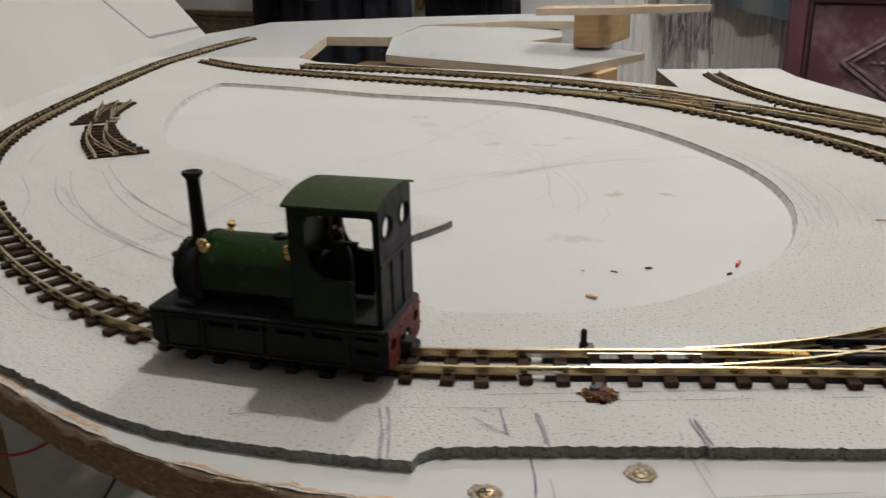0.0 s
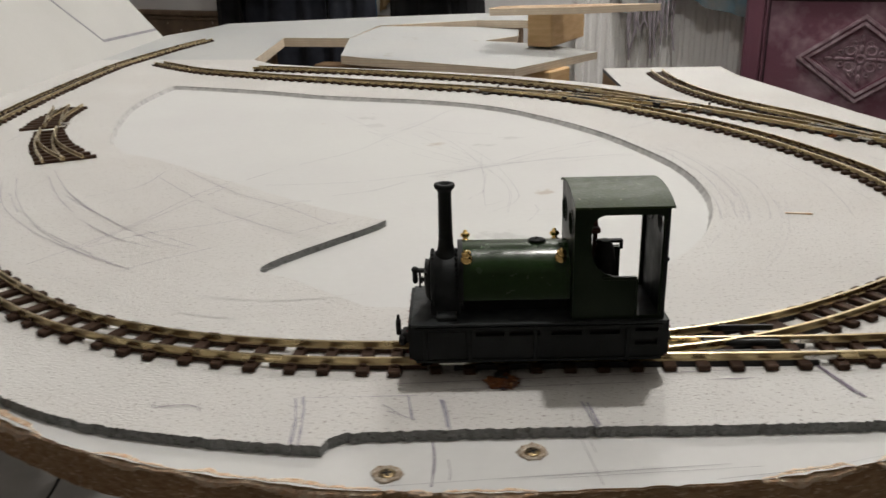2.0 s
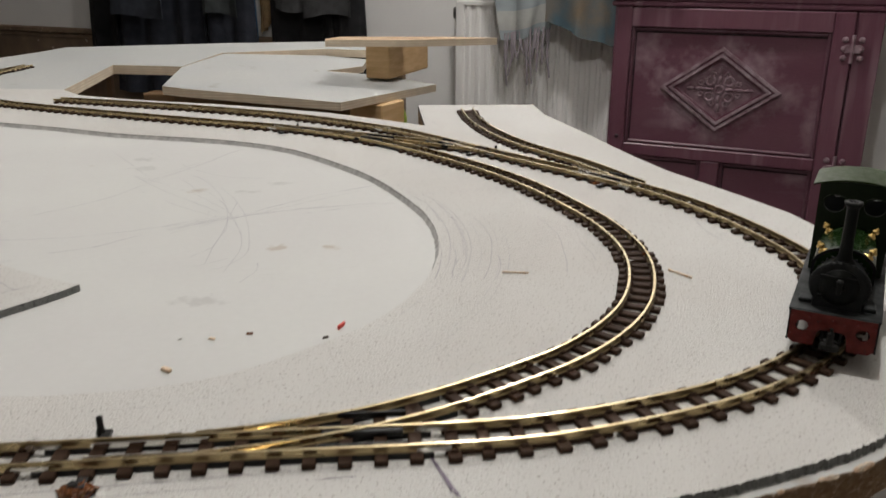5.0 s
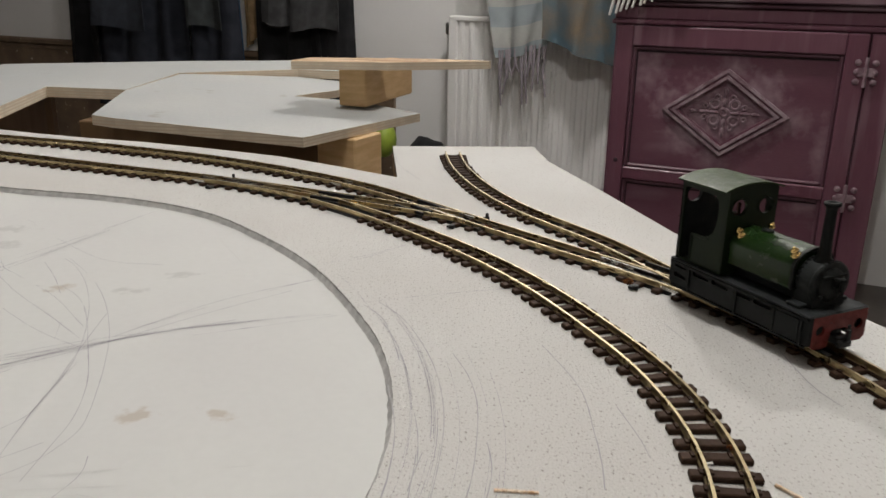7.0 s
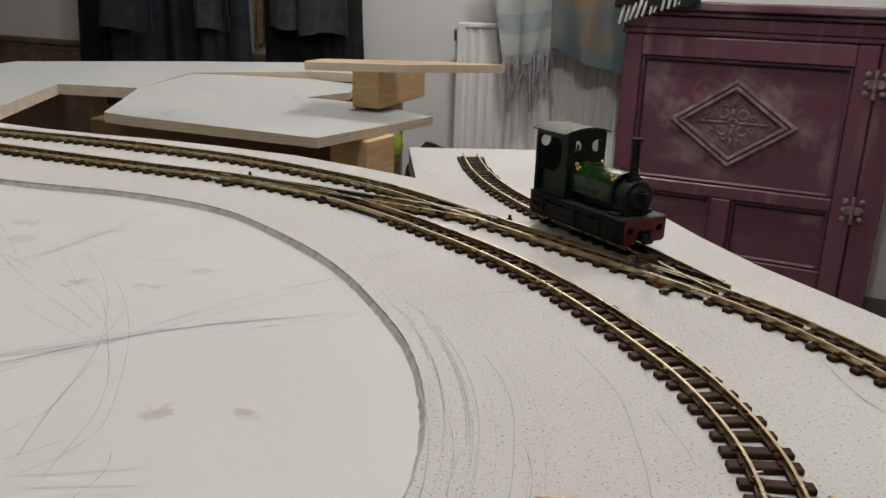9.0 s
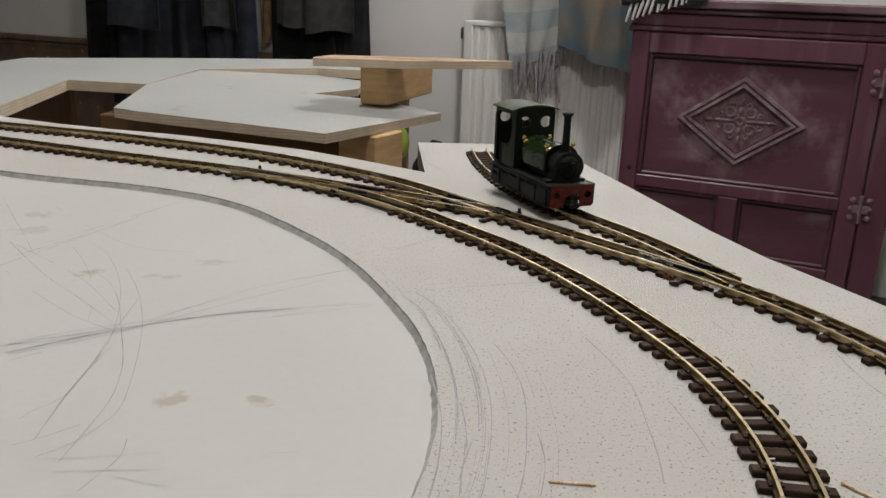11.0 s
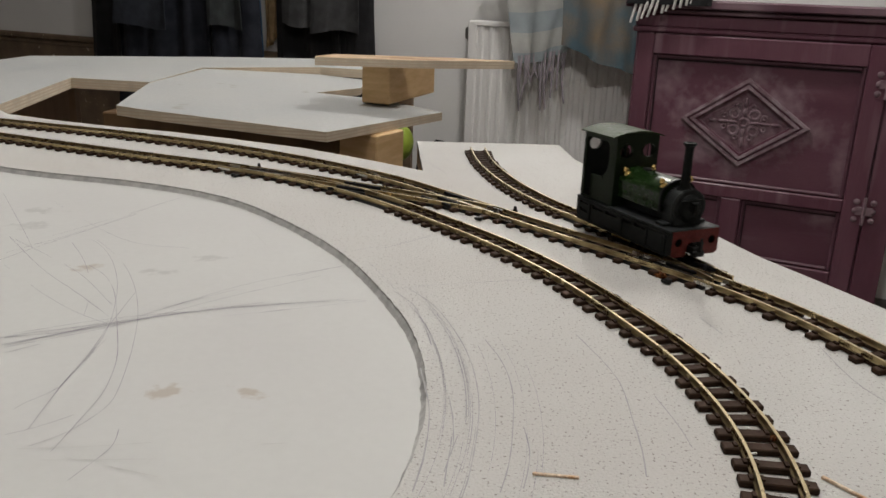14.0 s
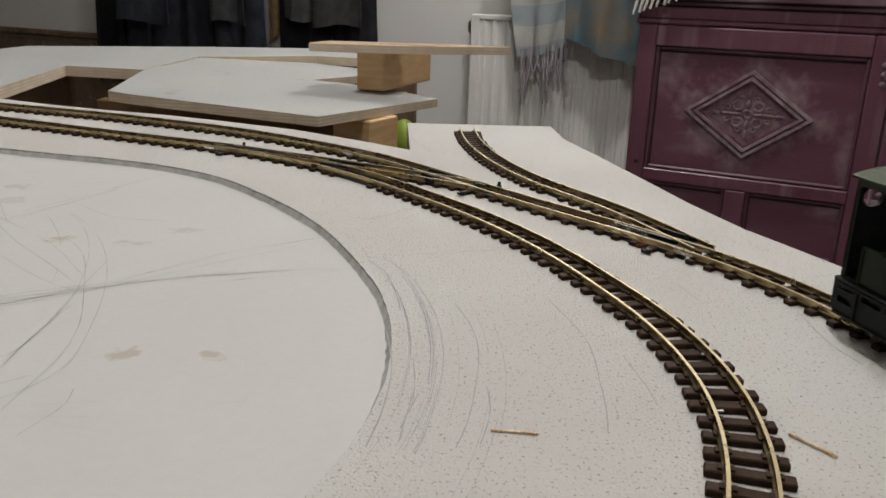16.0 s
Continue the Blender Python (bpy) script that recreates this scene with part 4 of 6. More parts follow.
    for v in bm.verts:
        if v.co.z < 0.0187:
            v.co.y *= 0.96
    tank = part("saddle_tank", smooth(bm, 16), "loco_green", root, "glossy dark green saddle tank")
    bm = bmesh.new()
    outline_prism(bm, arch(0.0086, 0.0267, 0.0320, 0.0183), [arch(0.0078, 0.0262, 0.0311, 0.0187)], 0.0195, 0.0209)
    bmesh.ops.transform(bm, verts=bm.verts, matrix=Matrix.Rotation(radians(-90), 4, "Z"))
    part("tank_band", smooth(bm), "loco_black", tank)
    bm = bmesh.new()
    lathe(bm, [(0.0019, 0), (0.0019, 0.0005), (0.0016, 0.0008), (0.0004, 0.0009), (0.0003, 0.0013), (0.0001, 0.0014)], Matrix.Translation((-0.0005, 0, 0.0317)) @ Matrix.Diagonal((1.25, 1, 1, 1)), 20)
    part("filler_lid", smooth(bm), "loco_black", tank)
    # four brass valves
    for x in (0.0186, -0.0062):
        for side in (-1, 1):
            m = Matrix.Translation((x, side * 0.0066, 0.0293)) @ Matrix.Rotation(radians(-side * 30), 4, "X") @ Matrix.Diagonal((1.5, 1.5, 1.0, 1))
            bm = bmesh.new()
            lathe(bm, [(0.0011, -0.001), (0.0011, 0.0005), (0.0008, 0.0008), (0.00045, 0.0012), (0.0005, 0.0015), (0.00085, 0.0018), (0.00092, 0.0023), (0.0008, 0.0027), (0.00035, 0.0030), (0.00042, 0.0033), (0.0003, 0.0036), (0.0001, 0.0037)], m, 14)
            part("safety_valve", smooth(bm), "brass", tank, "polished brass valve")
    # smokebox, saddle and door
    bm = bmesh.new()
    outline_prism(bm, [(-0.0072, Z1), (-0.0070, 0.0190)] + [(0.0077 * math.cos(math.pi * (1 - k / 20)), 0.0214 + 0.0077 * math.sin(math.pi * (1 - k / 20))) for k in range(21)] + [(0.0070, 0.0190), (0.0072, Z1)], [], 0.0205, 0.0283)
    bmesh.ops.transform(bm, verts=bm.verts, matrix=Matrix.Rotation(radians(-90), 4, "Z"))
    sb = part("smokebox", smooth(bm), "loco_grey", root, "dark grey riveted smokebox")
    bm = bmesh.new()
    for x in (0.0213, 0.0277):
        for k in range(15):
            a = math.pi * k / 14
            c = Vector((x, 0.0079 * math.cos(a), 0.0214 + 0.0079 * math.sin(a)))
            lathe(bm, [(0.00050, -0.0002), (0.00046, 0.00030), (0.00018, 0.00050)], Matrix.Translation(c) @ Vector((0, math.cos(a), math.sin(a))).to_track_quat("Z", "Y").to_matrix().to_4x4(), 6)
    part("rivets", bm, "loco_grey", sb)
    bm = bmesh.new()
    lathe(bm, [(0.0060, 0), (0.0060, 0.0004), (0.0054, 0.0006), (0.0052, 0.0010), (0.0040, 0.0015), (0.0020, 0.0018), (0.0003, 0.0019)], Matrix.Translation((0.0283, 0, 0.0212)) @ ry(90), 28)
    door = part("smokebox_door", smooth(bm), "loco_black", sb)
    bm = bmesh.new()
    lathe(bm, [(0.0006, 0), (0.0006, 0.0014), (0.0003, 0.0016)], Matrix.Translation((0.0300, 0, 0.0212)) @ ry(90), 10)
    box(bm, 0.0310, 0.0316, -0.0003, 0.0003, 0.0190, 0.0233)
    box(bm, 0.0305, 0.0310, -0.0019, 0.0019, 0.0209, 0.0215)
    box(bm, 0.0291, 0.0300, -0.0060, 0.0050, 0.0243, 0.0251, 0.0001)
    box(bm, 0.0291, 0.0300, -0.0060, -0.0048, 0.0175, 0.0185, 0.0001)
    part("door_handle", bm, "loco_black", sb)
    bm = bmesh.new()
    lathe(bm, [(0.0005, 0), (0.0008, 0.0006), (0.0007, 0.0030), (0.0010, 0.0036), (0.0010, 0.0042), (0.0006, 0.0046)], Matrix.Translation((0.0326, 0, 0.0203)), 10)
    box(bm, 0.0296, 0.0328, -0.0007, 0.0007, 0.0234, 0.0244, 0.0002)
    part("door_dart", smooth(bm), "loco_black", sb, "black hanging door handle")
    bm = bmesh.new()
    lathe(bm, [(0.0079, 0), (0.0079, 0.0007), (0.0074, 0.0010)], Matrix.Translation((0.0272, 0, 0.0214)) @ ry(90), 28)
    part("smokebox_ring", smooth(bm), "loco_grey", sb)
    for side in (-1, 1):
        bm = bmesh.new()
        y0, y1 = sorted((side * 0.0064, side * 0.0098))
        box(bm, 0.0213, 0.0268, y0, y1, Z1, Z1 + 0.0014, 0.0003)
        bmesh.ops.transform(bm, verts=bm.verts, matrix=Matrix())
        part("sandbox_lid", bm, "loco_grey", root)
    # chimney
    bm = bmesh.new()
    lathe(bm, [(0.0040, 0.0272), (0.0033, 0.0288), (0.0024, 0.0298), (0.0021, 0.0312), (0.0019, 0.0345), (0.00178, 0.0458), (0.0020, 0.0466), (0.0026, 0.0472), (0.0028, 0.0477), (0.0027, 0.0483), (0.0015, 0.0484), (0.0013, 0.0470)], Matrix.Translation((0.0240, 0, 0)), 24)
    part("chimney", smooth(bm), "loco_black", root, "tall black chimney with flared cap")
    # cab: sheets with openings
    cab = new("cab")
    cab.parent = root
    X0, X1, EV = -0.0325, -0.0092, 0.0450
    CY = 0.0102
    for side in (-1, 1):
        opening = [(-0.0312, Z1 + 0.0009), (-0.0312, 0.0417), (-0.0306, 0.0424), (-0.0165, 0.0424), (-0.0148, 0.0418), (-0.0136, 0.0405), (-0.0132, 0.0385), (-0.0132, 0.0345), (-0.0137, 0.0310), (-0.0150, 0.0282), (-0.0172, 0.0264), (-0.0200, 0.0256), (-0.0252, 0.0256), (-0.0252, Z1 + 0.0009)]
        bm = bmesh.new()
        outline_prism(bm, [(X0, Z1), (X1, Z1), (X1, EV), (X0, EV)], [opening], *sorted((side * CY, side * (CY - 0.0008))))
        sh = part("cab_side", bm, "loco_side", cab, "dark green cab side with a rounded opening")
        bm = bmesh.new()
        y0, y1 = sorted((side * CY, side * (CY + 0.0004)))
        box(bm, -0.0252, -0.0168, y0, y1, 0.0249, 0.0258, 0.0001)
        box(bm, -0.0256, -0.0250, y0, y1, Z1, 0.0252, 0.0001)
        part("beading", bm, "loco_side", sh)
        bm = bmesh.new()
        tube(bm, [(-0.0318, side * (CY + 0.0006), 0.0150 + 0.001 * k) for k in range(27)], 0.00022, 6)
        part("handrail", smooth(bm), "loco_black", sh)
    for x, nm in ((X1, "front_sheet"), (X0, "rear_sheet")):
        bm = bmesh.new()
        top = [(CY * math.cos(math.pi * k / 12), EV + 0.0019 * math.sin(math.pi * k / 12)) for k in range(13)]
        outline_prism(bm, [(-CY, Z1), (CY, Z1)] + top, [circle(-0.0055, 0.0388, 0.0031, 22), circle(0.0055, 0.0388, 0.0031, 22)], -0.0004, 0.0004)
        bmesh.ops.transform(bm, verts=bm.verts, matrix=Matrix.Translation((x, 0, 0)) @ Matrix.Rotation(radians(90), 4, "Z"))
        # rear sheet and rims take the grey paint to imitate their pale reflection
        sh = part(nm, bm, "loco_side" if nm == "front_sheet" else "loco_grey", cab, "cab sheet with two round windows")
        bm = bmesh.new()
        for c in (-0.0055, 0.0055):
            outline_prism(bm, circle(c, 0.0388, 0.0035, 22), [circle(c, 0.0388, 0.00305, 22)], -0.0007, 0.0007)
        bmesh.ops.transform(bm, verts=bm.verts, matrix=Matrix.Translation((x, 0, 0)) @ Matrix.Rotation(radians(90), 4, "Z"))
        part("window_rim", bm, "loco_side" if nm == "front_sheet" else "loco_grey", sh)
    bm = bmesh.new()
    for y in (-0.0035, 0.0035):
        box(bm, X0 - 0.0008, X0 - 0.0003, y - 0.0004, y + 0.0004, Z1 + 0.001, 0.030)
    box(bm, X0 - 0.0008, X0 - 0.0003, -CY, CY, 0.0298, 0.0306)
    part("rear_strapping", bm, "loco_grey", cab)
    # roof
    bm = bmesh.new()
    n = 14
    upper = [(0.0122 - 0.0244 * k / n, EV + 0.0003 + 0.0024 * (1 - abs(1 - 2 * k / n) ** 2.2)) for k in range(n + 1)]
    lower = [(y, z - 0.0006) for y, z in upper[::-1]]
    outline_prism(bm, upper + lower, [], -0.0333, -0.0085)
    bmesh.ops.transform(bm, verts=bm.verts, matrix=Matrix.Rotation(radians(-90), 4, "Z") @ Matrix.Diagonal((-1, 1, 1, 1)))
    bmesh.ops.recalc_face_normals(bm, faces=list(bm.faces))
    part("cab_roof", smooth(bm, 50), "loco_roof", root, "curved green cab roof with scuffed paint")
    # inside of the cab
    bm = bmesh.new()
    lathe(bm, [(0.0062, 0), (0.0062, 0.0030), (0.0055, 0.0036)], Matrix.Translation((-0.0092, 0, 0.0225)) @ ry(-90), 20)
    box(bm, -0.0128, -0.0092, -0.0058, 0.0058, Z1, 0.0215, 0.0003)
    part("backhead", smooth(bm), "loco_black", cab)
    bm = bmesh.new()
    box(bm, -0.0172, -0.0160, -0.0030, -0.0018, Z1, 0.0385, 0.0002)
    box(bm, -0.0152, -0.0142, -0.0012, 0.0, Z1, 0.0388, 0.0002)
    box(bm, -0.0176, -0.0140, -0.0032, 0.0002, 0.0335, 0.0350, 0.0003)
    part("brake_stand", bm, "crew", cab, "red-brown brake stand")
    bm = bmesh.new()
    lathe(bm, [(0.0030, Z1), (0.0030, 0.0270), (0.0024, 0.0305), (0.0015, 0.0325), (0.0003, 0.0328)], Matrix.Translation((-0.0185, 0.0020, 0)), 14)
    box(bm, -0.0232, -0.0160, 0.0010, 0.0026, 0.0318, 0.0326, 0.0002)
    box(bm, -0.0232, -0.0224, 0.0012, 0.0024, 0.0300, 0.0318, 0.0002)
    part("regulator", smooth(bm), "loco_black", cab, "black boiler fittings in the cab")
    # the body is wider than its wheels
    for ob in root.children_recursive:
        kind = ob.name.split(".")[0]
        if ob.type != "MESH" or kind in ("wheel", "coupling", "chimney", "filler_lid", "safety_valve", "smokebox", "smokebox_door", "door_handle", "lamp_bracket", "boiler", "chassis"):
            continue
        if kind == "rivets" and ob.parent.name.startswith("smokebox"):
            continue
        k = 1.10 if kind in ("saddle_tank", "tank_band") else 1.16
        for v in ob.data.vertices:
            v.co.y *= k
    return root


loco = locomotive()

# chimney's places on the plan as the train runs out and back
RUN = Line(dense(np.vstack([outer.cut(0, outer.near(0.238, 0.44), 0.01), siding.cut(siding.near(0.2235, 0.465), siding.length, 0.01)]), 0.003, 12))
PLACES = [
    (0, -0.0754, 0.1823), (0.5, -0.0751, 0.1822), (1, -0.0683, 0.1811), (1.5, -0.0256, 0.1786), (2, 0.0169, 0.1833), (2.5, 0.0568, 0.1899),
    (3, 0.0943, 0.1954), (3.5, 0.1336, 0.2019), (4, 0.1756, 0.2156), (4.5, 0.2131, 0.2357), (5, 0.2433, 0.2632), (5.5, 0.2626, 0.3020),
    (6, 0.2687, 0.3447), (6.5, 0.2610, 0.3847), (7, 0.2462, 0.4225), (7.5, 0.2301, 0.4532), (8, 0.2116, 0.4896), (8.5, 0.1971, 0.5192),
    (9, 0.1896, 0.5323), (9.2, 0.1881, 0.5348), (10, 0.1756, 0.5534), (11, 0.1588, 0.5787), (11.5, 0.1562, 0.5831), (12, 0.1560, 0.5833),
    (12.5, 0.1577, 0.5805), (13, 0.1673, 0.5654), (13.5, 0.1871, 0.5364), (14, 0.2047, 0.5042), (14.5, 0.2232, 0.4659), (15, 0.2442, 0.4265),
    (15.5, 0.2612, 0.3840), (16, 0.2679, 0.3554),
]


# ---- things of the room ----
def cabinet():
    """Plum cupboard; x from its near edge, front at y = 0, in the room's axes."""
    root = empty("cupboard", ROOM @ Matrix.Translation((0.0, -0.447, 0)), label="chalk-rubbed plum painted wooden cupboard with carved diamond", category="cupboard")
    W, D, TOP = 0.775, 0.43, 0.09
    bm = bmesh.new()
    box(bm, 0.0, 0.05, 0.0, D, FLOOR, TOP - 0.03)
    box(bm, W - 0.02, W, 0.0, D, FLOOR, TOP - 0.03)
    box(bm, 0.05, W - 0.02, 0.025, D, FLOOR, TOP - 0.03)
    part("carcass", bm, "purple", root)
    for z0, z1, o in ((0.005, 0.02, 0.012), (0.0205, 0.06, 0.006), (0.0605, 0.075, 0.02), (0.0755, 0.1, 0.035)):
        bm = bmesh.new()
        box(bm, -o, W + o, -o, D, z0, z1, 0.004)
        part("cornice", bm, "rubbed" if o > 0.015 else "purple", root, "moulded plum cornice")
    # door frame members
    door = empty("door")
    door.parent = root
    bm = bmesh.new()
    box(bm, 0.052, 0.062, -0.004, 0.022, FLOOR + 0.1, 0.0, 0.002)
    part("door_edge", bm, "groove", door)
    for nm, x0, x1, z0, z1 in (("stile", 0.008, 0.058, FLOOR + 0.1, 0.002), ("stile", 0.645, 0.70, FLOOR + 0.1, 0.002), ("rail", 0.0585, 0.6445, -0.057, 0.002), ("rail", 0.0585, 0.6445, -0.468, -0.43), ("rail", 0.0585, 0.6445, FLOOR + 0.1, FLOOR + 0.2), ("muntin", 0.312, 0.370, FLOOR + 0.2005, -0.4685)):
        bm = bmesh.new()
        box(bm, x0, x1, -0.018, 0.024, z0, z1, 0.003)
        part(nm, bm, "purple", door)
    bm = bmesh.new()
    box(bm, 0.703, W, -0.012, 0.024, FLOOR + 0.05, 0.002, 0.003)
    part("side_stile", bm, "purple", root)
    # panels set back behind mouldings
    for x0, x1, z0, z1 in ((0.0585, 0.6445, -0.43, -0.057), (0.0585, 0.312, FLOOR + 0.2, -0.468), (0.370, 0.6445, FLOOR + 0.2, -0.468)):
        bm = bmesh.new()
        box(bm, x0, x1, 0.0, 0.012, z0, z1)
        pn = part("panel", bm, "panel_plum", door)
        bm = bmesh.new()
        w = 0.012
        for a in ((x0, x0 + w, z0, z1), (x1 - w, x1, z0, z1), (x0 + w, x1 - w, z0, z0 + w), (x0 + w, x1 - w, z1 - w, z1)):
            box(bm, a[0], a[1], -0.012, 0.0, a[2], a[3], 0.004)
        part("moulding", bm, "rubbed", pn)
        # raised dark strips paint groove shade along the top and left mouldings
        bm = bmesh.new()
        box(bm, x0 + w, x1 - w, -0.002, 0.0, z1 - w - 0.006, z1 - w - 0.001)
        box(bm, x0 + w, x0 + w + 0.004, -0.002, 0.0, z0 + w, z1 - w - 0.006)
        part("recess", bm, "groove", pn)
    # carved diamond with a flower
    dia = empty("diamond")
    dia.parent = root
    cx, cz, hw, hh = 0.344, -0.240, 0.178, 0.127
    for k, (f0, f1, y) in enumerate(((1.02, 0.93, 0.012), (0.93, 0.87, 0.006), (0.87, 0.79, 0.014), (0.79, 0.73, 0.006))):
        bm = bmesh.new()
        o = [(cx - hw * f0, cz), (cx, cz - hh * f0), (cx + hw * f0, cz), (cx, cz + hh * f0)]
        i = [(cx - hw * f1, cz), (cx, cz - hh * f1), (cx + hw * f1, cz), (cx, cz + hh * f1)]
        outline_prism(bm, o, [i], -y, 0.0)
        part("moulding", bm, "chalk" if k % 2 == 0 else "purple", dia, "rubbed diamond moulding" if k % 2 == 0 else "")
    bm = bmesh.new()

    def ring(px, pz, r, w, squash=1.0):
        n, m_ = 18, 6
        rows = []
        for k in range(n):
            a = 2 * math.pi * k / n
            rows.append([bm.verts.new((px + (r + w * math.cos(2 * math.pi * q / m_)) * math.cos(a), -0.001 - w * 0.9 * math.sin(2 * math.pi * q / m_), pz + squash * (r + w * math.cos(2 * math.pi * q / m_)) * math.sin(a))) for q in range(m_)])
        for k in range(n):
            for q in range(m_):
                bm.faces.new((rows[k][q], rows[(k + 1) % n][q], rows[(k + 1) % n][(q + 1) % m_], rows[k][(q + 1) % m_]))

    ring(cx, cz, 0.011, 0.0045)
    for k in range(4):
        a = math.pi * (k + 0.5) / 2
        ring(cx + 0.040 * math.cos(a), cz + 0.034 * math.sin(a), 0.0135, 0.0045)
        ring(cx + 0.060 * math.cos(a + 0.42), cz + 0.048 * math.sin(a + 0.42), 0.0065, 0.0035)
        ring(cx + 0.060 * math.cos(a - 0.42), cz + 0.048 * math.sin(a - 0.42), 0.0065, 0.0035)
        b = math.pi * k / 2
        for q, ln in ((0.03, 0.014), (0.058, 0.016), (0.088, 0.013)):
            if k % 2 and q > 0.06:
                continue
            bmesh.ops.create_uvsphere(bm, u_segments=10, v_segments=6, radius=1, matrix=Matrix.Translation((cx + q * math.cos(b), -0.001, cz + q * math.sin(b))) @ Matrix.Rotation(-b, 4, "Y") @ Matrix.Diagonal((ln, 0.006, 0.006, 1)))
    bmesh.ops.recalc_face_normals(bm, faces=list(bm.faces))
    part("carved_flower", smooth(bm), "rubbed_pale", dia, "carved flower rubbed pale")
    # hinges and a keyhole
    for z in (-0.10, -0.455):
        bm = bmesh.new()
        lathe(bm, [(0.005, -0.04), (0.005, 0.04)], Matrix.Translation((0.7015, -0.021, z)), 10)
        for sx in (-1, 1):
            box(bm, min(0.7015, 0.7015 + sx * 0.022), max(0.7015, 0.7015 + sx * 0.022), -0.0225, -0.0185, z - 0.012, z + 0.012, 0.001)
            for sz in (-1, 0, 1):
                lathe(bm, [(0.009, 0), (0.008, 0.003), (0.003, 0.005)], Matrix.Translation((0.7015 + sx * 0.022, -0.0185, z + sz * 0.026)) @ Matrix.Rotation(radians(90), 4, "X"), 12)
        part("hinge", smooth(bm), "rubbed_pale", root, "ornate painted hinge")
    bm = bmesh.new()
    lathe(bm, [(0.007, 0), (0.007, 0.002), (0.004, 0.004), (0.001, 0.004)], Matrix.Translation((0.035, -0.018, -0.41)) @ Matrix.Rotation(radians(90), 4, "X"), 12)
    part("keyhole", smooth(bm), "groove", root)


cabinet()


def radiator():
    root = empty("radiator", ROOM @ Matrix.Translation((-0.715, -0.1, 0)), label="white fluted panel radiator on the wall", category="radiator")
    W, Z0, Z1 = 0.9, -0.60, -0.02
    bm = bmesh.new()
    pts = []
    n = 22
    for k in range(n):
        x = W * k / n
        w = W / n
        pts += [(x + 0.0 * w, 0.0), (x + 0.28 * w, 0.0), (x + 0.42 * w, 0.007), (x + 0.86 * w, 0.007)]
    pts.append((W, 0.0))
    front = [[bm.verts.new((x, y, z)) for x, y in pts] for z in (Z0, Z1)]
    for k in range(len(pts) - 1):
        bm.faces.new((front[0][k], front[0][k + 1], front[1][k + 1], front[1][k]))
    part("fluted_front", bm, "rad", root)
    bm = bmesh.new()
    box(bm, 0, W, 0.014, 0.06, Z0, Z1, 0.004)
    box(bm, -0.004, W + 0.004, -0.004, 0.062, Z1 - 0.003, Z1 + 0.016, 0.004)
    box(bm, -0.006, 0.03, -0.004, 0.06, Z0, Z1 + 0.01, 0.004)
    part("casing", bm, "rad", root)
    bm = bmesh.new()
    tube(bm, [(-0.018, 0.03, FLOOR), (-0.018, 0.03, -0.08), (-0.016, 0.03, -0.055), (0.0, 0.03, -0.05)], 0.007)
    part("pipe", smooth(bm), "rad", root, "white painted pipe")
    bm = bmesh.new()
    lathe(bm, [(0.009, -0.075), (0.013, -0.068), (0.013, -0.038), (0.008, -0.03)], Matrix.Translation((-0.018, 0.03, 0)), 14)
    part("valve", smooth(bm), "steel", root, "dull metal valve")
    bm = bmesh.new()
    for x in (0.15, W - 0.15):
        box(bm, x - 0.015, x + 0.015, 0.06, 0.1, -0.4, -0.2)
    part("bracket", bm, "rad", root)


radiator()


def cloth(name, x0, x1, ztop, zbot, y, mats, label, category, folds=5, depth=0.03, seed=0, taper=0.0, hem=0.0, slant=0.0):
    """Hanging cloth in the room's axes, with vertical folds, thickness and an uneven hem."""
    r = random.Random(seed)
    bm = bmesh.new()
    nx, nz = 40, 14
    ph = [r.uniform(0, 6.28) for _ in range(4)]
    grid = []
    for layer in (0, 1):
        g = []
        for j in range(nz + 1):
            v = j / nz
            row = []
            for i in range(nx + 1):
                u = i / nx
                drop = hem * (0.5 + 0.5 * math.sin(u * 5.1 + ph[0])) + slant * u
                z = ztop + (zbot + drop - ztop) * v
                mid = (x0 + x1) / 2
                x = mid + (x0 + (x1 - x0) * u - mid) * (1 - taper * (1 - v))
                yy = y - depth * (0.5 + 0.5 * math.sin(u * folds * 6.28 + ph[1] + 0.6 * math.sin(v * 3 + ph[2]))) * (0.4 + 0.6 * v) - 0.08 * depth * math.sin(u * folds * 9 + ph[3])
                x += 0.006 * math.sin(v * 7 + u * 20 + ph[2])
                row.append(bm.verts.new((x, yy + layer * 0.006, z)))
            g.append(row)
        grid.append(g)
    for layer, g in enumerate(grid):
        for j in range(nz):
            for i in range(nx):
                q = (g[j][i], g[j][i + 1], g[j + 1][i + 1], g[j + 1][i])
                f = bm.faces.new(q if layer == 0 else q[::-1])
                f.material_index = 0 if len(mats) == 1 else min(int(j / nz * len(mats)), len(mats) - 1)
    a, b = grid
    rim = [(j, 0) for j in range(nz + 1)] + [(nz, i) for i in range(1, nx + 1)] + [(j, nx) for j in range(nz - 1, -1, -1)] + [(0, i) for i in range(nx - 1, -1, -1)]
    for (j0, i0), (j1, i1) in zip(rim, rim[1:]):
        bm.faces.new((a[j0][i0], a[j1][i1], b[j1][i1], b[j0][i0]))
    bmesh.ops.recalc_face_normals(bm, faces=list(bm.faces))
    smooth(bm, 60)
    return tagged(part(name, bm, mats, m=ROOM), label, category)


